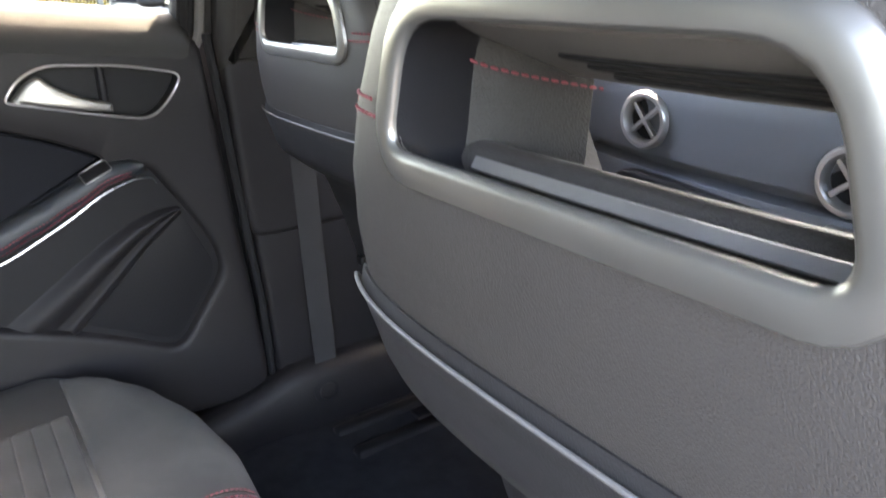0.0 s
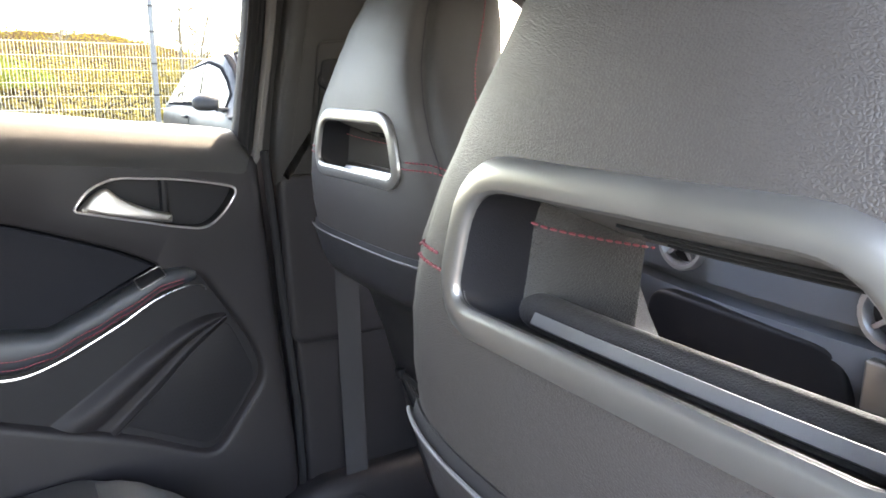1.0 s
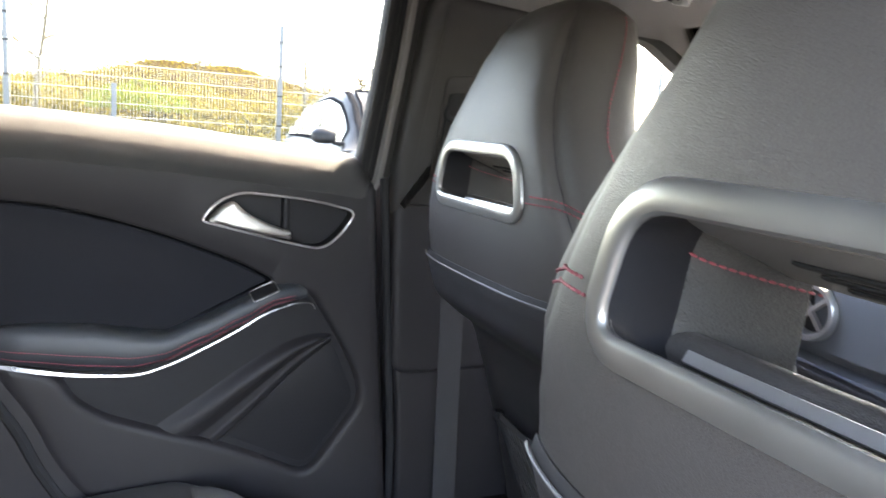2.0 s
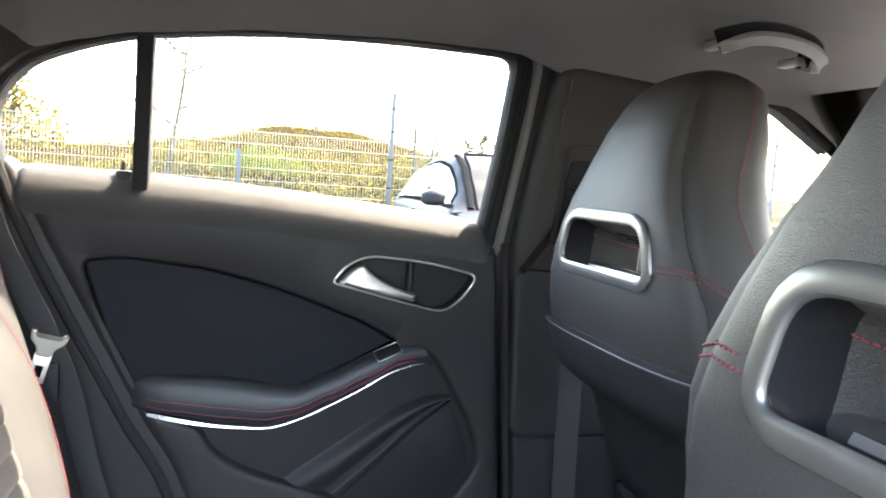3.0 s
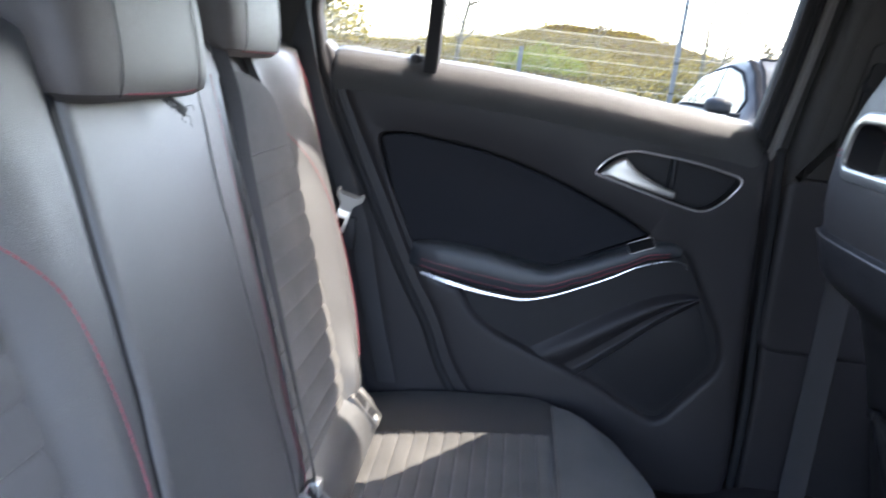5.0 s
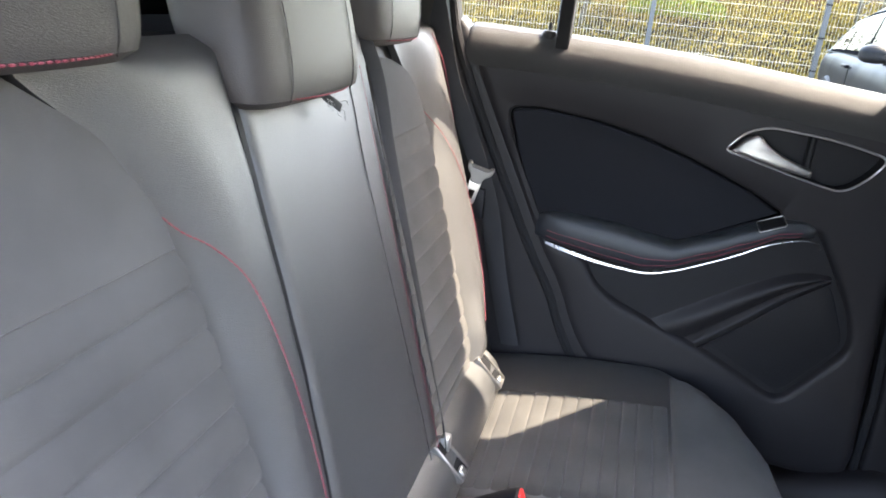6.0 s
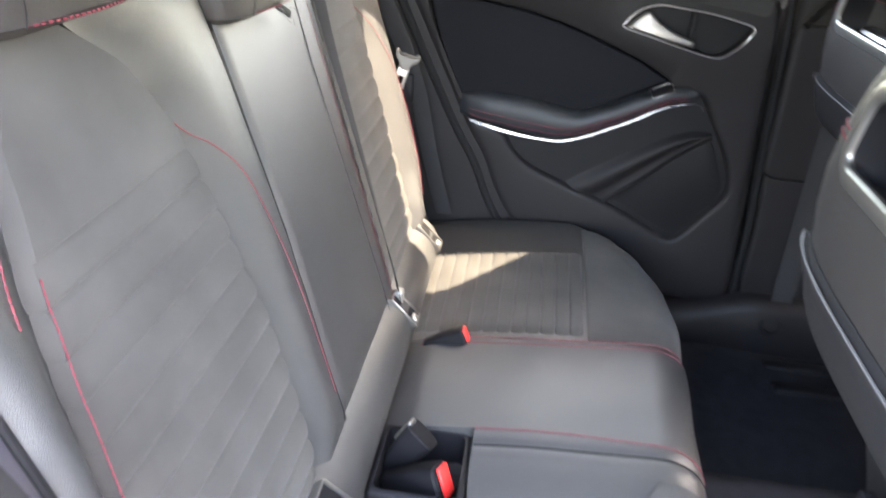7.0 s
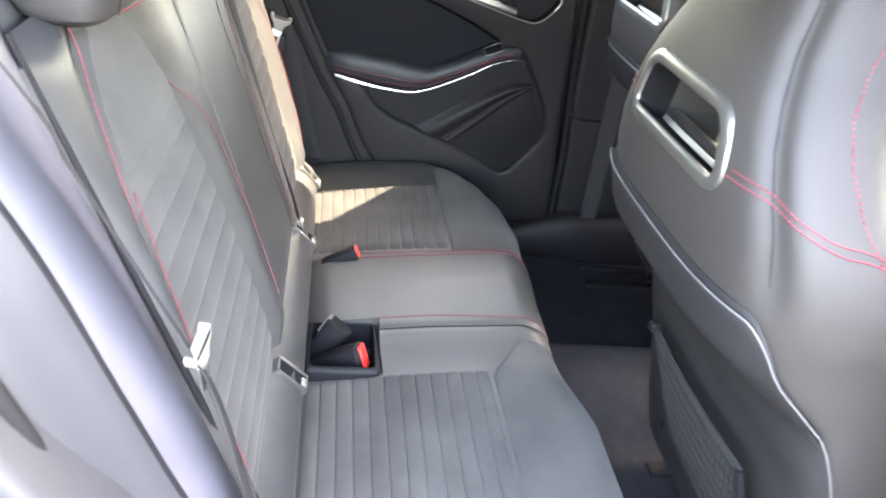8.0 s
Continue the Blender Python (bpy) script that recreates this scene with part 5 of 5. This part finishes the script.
# ---- outside ----
FY = 12.4
fence = thing("fence", (0, FY, 0), "tall welded wire mesh fence with steel posts", "fence")
for k in range(-4, 7):
    x0 = 2.80 + 4.07 * k
    part("post", box(x0 - 0.042, x0 + 0.042, FY - 0.09, FY - 0.04, 0.0, 2.58, 0.006), GALV, fence, "galvanised steel post")
    for h in (0.4, 0.9, 1.4, 1.9, 2.3):
        part("clip", box(x0 - 0.047, x0 + 0.047, FY - 0.098, FY - 0.030, h - 0.015, h + 0.015, 0.003), RUBBER, fence)
    part("short_post", box(x0 + 1.43, x0 + 1.51, FY - 0.03, FY + 0.03, 0.0, 1.40, 0.006), GALV, fence, "short grey post")
    wires = bmesh.new()
    for j in range(1, 81):
        x = x0 + 4.07 * j / 81
        tube([(x, FY, 0.05), (x, FY, 1.72)], 0.0034, 4, bm=wires)
    for j in range(9):
        for d in (-0.006, 0.006):
            tube([(x0, FY + d, 0.06 + 0.205 * j), (x0 + 4.07, FY + d, 0.06 + 0.205 * j)], 0.0035, 4, bm=wires)
    part("mesh_panel", wires, WIRE, fence, "pale wire mesh panel")


def bank_z(x, y):
    rise = min(1.0, max(0.0, (y - 12.9) / 2.2))
    top = 0.92 + 0.20 * math.sin(x * 0.45 + 0.6) + 0.12 * noise.noise(Vector((x * 0.7, y * 0.7, 1)))
    return top * rise * rise * (3 - 2 * rise) - 0.05


bank = part("bank", grid(lambda u, v: Vector((-30 + 60 * u, 12.7 + 12 * v, bank_z(-30 + 60 * u, 12.7 + 12 * v))), 90, 40), EARTH)
tagged(bank, "rough grassy earth bank behind the fence", "bank", kind="structure")
hill = part("hill", grid(lambda u, v: Vector((-40 + 90 * u, 20 + 26 * v, -0.5 + math.sin(math.pi / 2 * min(1.0, v * 1.6)) * (1.9 + 1.75 * math.exp(-((-40 + 90 * u - 0.5 - 6 * v) / 6.5) ** 2) + 0.25 * noise.noise(Vector((u * 40, v * 9, 0)))))), 160, 24), HILL)
tagged(hill, "brown scrub hillside in the distance", "hill", kind="structure")


def leaves(name, count, place, size, mat, label, seed):
    rng = random.Random(seed)
    verts, faces = [], []
    for _ in range(count):
        p = place(rng)
        if p is None:
            continue
        a = Vector((rng.gauss(0, 1), rng.gauss(0, 1), rng.gauss(0, 1))).normalized()
        b = a.orthogonal().normalized()
        s = size * rng.uniform(0.6, 1.5)
        i = len(verts)
        verts += [p - a * s, p + b * s * 0.55, p + a * s, p - b * s * 0.55]
        faces.append((i, i + 1, i + 2, i + 3))
    me = bpy.data.meshes.new(name)
    me.from_pydata(verts, [], faces)
    me.materials.append(mat)
    return tagged(new(name, me), label, name.replace("_", " "), kind="stuff")


def hedge_place(low, high):
    def place(rng):
        x, y = rng.uniform(-10, 13), rng.uniform(12.65, 15.2)
        clump = noise.noise(Vector((x * 0.9, y * 0.9, 4.0)))
        h = bank_z(x, y) + rng.random() ** 1.5 * (0.40 + 0.28 * clump) * (1 if clump > -0.45 else 0.4)
        return Vector((x, y, low + h * (high - low)))
    return place


leaves("hedge", 26000, hedge_place(0.0, 1.0), 0.045, IVY, "tangled ivy and bramble hedge in spring sun", 3)
def hill_place(rng):
    u, v = rng.uniform(0.25, 0.75), rng.uniform(0.0, 0.75)
    top = -0.5 + math.sin(math.pi / 2 * min(1.0, v * 1.6)) * (1.9 + 1.75 * math.exp(-((-40 + 90 * u - 0.5 - 6 * v) / 6.5) ** 2) + 0.25 * noise.noise(Vector((u * 40, v * 9, 0))))
    return Vector((-40 + 90 * u, 20 + 26 * v, top + 0.24 * rng.random() ** 2))


leaves("hill_scrub", 34000, hill_place, 0.055, SCRUB, "brown scrub growing over the hillside", 15)
leaves("scrub", 9000, hedge_place(0.05, 1.03), 0.035, SCRUB, "brown dead bracken among the hedge", 5)


def clumped(cx, cy, cz, r, h):
    def place(rng):
        a, q = rng.uniform(0, 6.283), rng.random() ** 0.5
        return Vector((cx + r * q * math.cos(a), cy + 0.6 * r * q * math.sin(a), cz + h * rng.random() * (1 - 0.7 * q)))
    return place


leaves("bush", 1500, clumped(0.6, 14.1, 1.0, 0.9, 0.70), 0.035, FRESH, "fresh green bush behind the fence", 8)
leaves("bush", 2200, clumped(1.0, 15.4, 1.0, 2.6, 1.15), 0.04, SCRUB, "brown bush on the bank", 9)
leaves("bush", 1300, clumped(-3.7, 14.3, 1.2, 0.9, 1.45), 0.05, IVY, "thin leafy shrub on the bank", 13)
leaves("bush", 1200, clumped(-1.0, 14.4, 1.0, 0.6, 0.8), 0.035, IVY, "ivy covered tree foot", 10)
leaves("bush", 700, clumped(4.9, 14.5, 1.1, 0.8, 1.05), 0.035, IVY, "thin leafy thorn bush on the bank", 17)
leaves("bush", 1300, clumped(4.1, 14.7, 1.0, 1.0, 1.0), 0.035, IVY, "green bush on the bank", 11)


def bare_tree(x, y, z, h, seed, label, lean=0.0, full=2):
    ob = thing("bare_tree", (x, y, z), label, "tree", "bare trees")
    rng = random.Random(seed)
    trunk, twigs = bmesh.new(), bmesh.new()
    top = Vector((x + lean * h, y, z + h))
    spine = [Vector((x, y, z)).lerp(top, k / 10) + Vector((0.03 * rng.gauss(0, 1), 0.02 * rng.gauss(0, 1), 0)) * (k / 10) for k in range(11)]
    girth = min(1.0, 0.72 + h / 14)
    tube(spine, lambda u: 0.056 * girth * (1 - 0.65 * u), 7, bm=trunk)
    for k in range(2, 11):
        for _ in range(full):
            d = Vector((rng.choice((-1, 1)) * rng.uniform(0.5, 1.0), rng.uniform(-0.6, 0.6), rng.uniform(0.25, 0.9))).normalized()
            ln = h * rng.uniform(0.18, 0.42) * (1.15 - 0.06 * k)
            pts = [spine[k]]
            for j in range(5):
                d = (d + Vector((rng.gauss(0, 0.16), rng.gauss(0, 0.16), 0.10))).normalized()
                pts.append(pts[-1] + d * ln / 5)
            tube(pts, lambda u: 0.026 * girth * (1 - 0.50 * u), 5, bm=twigs)
            for j in (2, 3, 4):
                e = (d + Vector((rng.gauss(0, 0.6), rng.gauss(0, 0.6), rng.gauss(0.1, 0.4)))).normalized()
                tube([pts[j], pts[j] + e * ln * 0.2, pts[j] + e * ln * 0.38 + Vector((0, 0, 0.03))], 0.0160 * girth, 4, bm=twigs)
    part("trunk", trunk, BARK, ob)
    part("branches", twigs, BARK, ob)


bare_tree(-1.08, 14.1, 0.7, 3.4, 1, "slender bare tree with pale twigs behind the fence", 0.12)
bare_tree(3.70, 14.3, 0.9, 1.9, 2, "slim bare sapling behind the parked car", 0.0, 1)
bare_tree(3.95, 14.4, 0.9, 1.75, 4, "leaning bare sapling behind the parked car", 0.20, 1)
bare_tree(-4.0, 14.5, 0.9, 2.0, 6, "twiggy bare shrub tree on the bank", 0.05, 4)
bare_tree(4.75, 14.4, 0.9, 1.0, 7, "low bare thorn shrub", 0.1, 4)
bare_tree(5.3, 14.5, 0.9, 1.15, 9, "low bare thorn shrub", -0.05, 4)
bare_tree(2.6, 24.0, 1.6, 1.6, 12, "small distant tree on the slope", 0.0)

# parked car, facing the camera's car and a little ahead
car = thing("parked_car", (2.965, 6.637, -0.02), "dark grey parked hatchback with black door mirrors", "car")
car.rotation_euler = (0, 0, radians(-91))
# local: x ahead, y to its left; rows of x, half width, underside, shoulder height
CAR = [(-2.50, 0.60, 0.50, 0.70), (-2.44, 0.74, 0.34, 0.84), (-2.20, 0.84, 0.24, 0.875), (-1.4, 0.885, 0.20, 0.885), (-0.7, 0.90, 0.18, 0.875), (0.0, 0.90, 0.18, 0.865), (0.6, 0.895, 0.18, 0.855), (1.0, 0.885, 0.20, 0.835), (1.4, 0.875, 0.20, 0.805), (1.75, 0.845, 0.22, 0.755), (1.98, 0.77, 0.26, 0.68), (2.10, 0.64, 0.34, 0.58)]
HULL = ((-0.80, 0.0), (-0.95, 0.04), (-1.0, 0.22), (-0.985, 0.46), (-1.0, 0.62), (-1.0, 0.76), (-0.975, 0.88), (-0.93, 0.955), (-0.84, 1.0), (-0.5, 1.035), (0.0, 1.05))
HULL = HULL + tuple((-c, k) for c, k in reversed(HULL[:-1]))
stations = [-2.50 + 4.60 * k / 60 for k in range(61)]
body = [[(x, w * c, lo + (hi - lo) * k) for c, k in HULL] for x, (w, lo, hi) in ((x, lerp_table(CAR, x)) for x in stations)]
part("body", loft(body), CARPAINT, car, local=True)
ROOF = [(-2.32, 0.71, 0.84, 0.90), (-2.05, 0.72, 0.85, 1.10), (-1.65, 0.715, 0.85, 1.26), (-1.0, 0.71, 0.85, 1.37), (-0.4, 0.70, 0.85, 1.415), (-0.02, 0.69, 0.85, 1.395), (0.22, 0.70, 0.84, 1.29), (0.50, 0.73, 0.83, 1.09), (0.84, 0.77, 0.82, 0.84)]


def cabin(x, c, k):
    w, lo, hi = lerp_table(ROOF, x)
    return Vector((x, w * c, lo + (hi - lo) * k))


SHOULDER = ((-1.13, 0.0), (-1.09, 0.2), (-1.0, 0.70), (-0.95, 0.86), (-0.86, 0.95), (-0.5, 0.995), (0.0, 1.01))
SHOULDER = SHOULDER + tuple((-c, k) for c, k in reversed(SHOULDER[:-1]))
part("cabin", loft([[cabin(-2.32 + 3.16 * j / 50, c, k) for c, k in SHOULDER] for j in range(51)]), CARPAINT, car, local=True)


def lerp_line(row, k):
    for (c0, k0), (c1, k1) in zip(row, row[1:]):
        if k <= k1:
            return c0 + (c1 - c0) * (k - k0) / (k1 - k0)
    return row[-1][0]


def side_pane(s, x0, x1, low, top):
    """A curved pane on the cabin's side; low and top: its edges along the cabin's height at u."""
    def f(u, v):
        x = x0 + (x1 - x0) * u
        k = low(u) + (top(u) - low(u)) * v
        c = -lerp_line(SHOULDER[:7], k)
        return cabin(x, s * (c + 0.012), k)
    return grid(f, 10, 6, 0.006)


for s in (-1, 1):
    for x0, x1, a, b in ((-1.95, -1.36, 0.40, 0.74), (-1.30, -0.58, 0.76, 0.80), (-0.52, 0.46, 0.80, 0.64)):
        frame_pane = part("window_surround", side_pane(s, x0 - 0.035, x1 + 0.035, lambda u: 0.05, lambda u: a + (b - a) * u + 0.06), CARTRIM, car, "black window surround", local=True)
        part("side_window", turned(side_pane(s, x0, x1, lambda u: 0.12, lambda u: a + (b - a) * u), Matrix.Translation((0, s * 0.006, 0))), DARKGLASS, car, local=True)
    mirror = part("door_mirror", loft([[(0.55 + dx, s * 0.985 + 0.115 * r * math.copysign(abs(math.cos(a)) ** 0.7, math.cos(a)), 0.935 + 0.070 * r * math.copysign(abs(math.sin(a)) ** 0.7, math.sin(a))) for a in (2 * math.pi * k / 20 for k in range(20))] for dx, r in ((-0.06, 0.86), (-0.05, 0.95), (-0.02, 1.0), (0.04, 0.92), (0.08, 0.66), (0.095, 0.3))]), RUBBER, car, "black door mirror", local=True)
    part("mirror_cap", loft([[(0.55 + dx, s * 0.985 + 0.117 * r * math.cos(a), 0.950 + 0.066 * r * math.sin(a)) for a in (math.pi * k / 12 for k in range(13))] for dx, r in ((-0.045, 0.97), (-0.02, 1.03), (0.04, 0.96), (0.08, 0.72), (0.10, 0.3))]), CARPAINT, mirror, "dark grey mirror cap", local=True)
    part("mirror_arm", box(0.50, 0.58, min(s * 0.78, s * 0.90), max(s * 0.78, s * 0.90), 0.86, 0.895, 0.010), RUBBER, mirror, local=True)
    part("headlight", loft([[(x, s * (y + 0.10 * math.cos(a)), z + h * math.sin(a)) for a in (2 * math.pi * k / 16 for k in range(16))] for x, y, z, h in ((1.72, 0.74, 0.705, 0.05), (1.86, 0.70, 0.68, 0.055), (1.97, 0.64, 0.655, 0.05), (2.04, 0.58, 0.63, 0.03))]), HEADLAMP, car, "clear headlight", local=True)
    part("door_seam", tube([cabin(-0.55, s * 1.135, 0.0), Vector((-0.55, s * 0.905, 0.75)), Vector((-0.55, s * 0.905, 0.35))], 0.004, 6), RUBBER, car, local=True)
    part("door_handle", box(-0.80, -0.62, min(s * 0.885, s * 0.925), max(s * 0.885, s * 0.925), 0.755, 0.785, 0.010), CARPAINT, car, "dark grey door handle", local=True)
    for x in (-1.45, 1.32):
        wheel = part("wheel", loft([[(x + r * math.cos(a), s * y, 0.31 + r * math.sin(a)) for a in (2 * math.pi * k / 24 for k in range(24))] for y, r in ((0.70, 0.30), (0.74, 0.32), (0.88, 0.32), (0.91, 0.29), (0.90, 0.22))]), TYRE, car, local=True)
        part("rim", loft([[(x + r * math.cos(a), s * y, 0.31 + r * math.sin(a)) for a in (2 * math.pi * k / 24 for k in range(24))] for y, r in ((0.88, 0.22), (0.905, 0.21), (0.88, 0.10), (0.895, 0.05))]), SATIN, wheel, local=True)
part("windscreen", grid(lambda u, v: cabin(0.03 + 0.78 * v, -0.80 + 1.60 * u, 0.985 + 0.03 * math.sin(math.pi * u)) + Vector((0.006, 0, 0.008)), 12, 14, 0.006), WINDSCREEN, car, "car windscreen", local=True)
for s in (-1, 1):
    part("windscreen_pillar", tube([cabin(x, s * 0.895, 0.935) + Vector((0.006, 0, 0.002)) for x in (-0.06 + 0.86 * k / 20 for k in range(21))], 0.034, 10, flat=0.6), CARTRIM, car, "dark windscreen pillar", local=True)
    part("pillar_trim", tube([cabin(x, s * 0.815, 0.985) + Vector((0.010, 0, 0.010)) for x in (0.015 + 0.80 * k / 20 for k in range(21))], 0.011, 6), CARTRIM, car, "black windscreen edge trim", local=True)
part("windscreen_header", tube([cabin(0.015, -0.82 + 1.64 * k / 16, 0.985 + 0.025 * math.sin(math.pi * k / 16)) + Vector((0.006, 0, 0.012)) for k in range(17)], 0.012, 6), CARTRIM, car, "black trim over the windscreen", local=True)
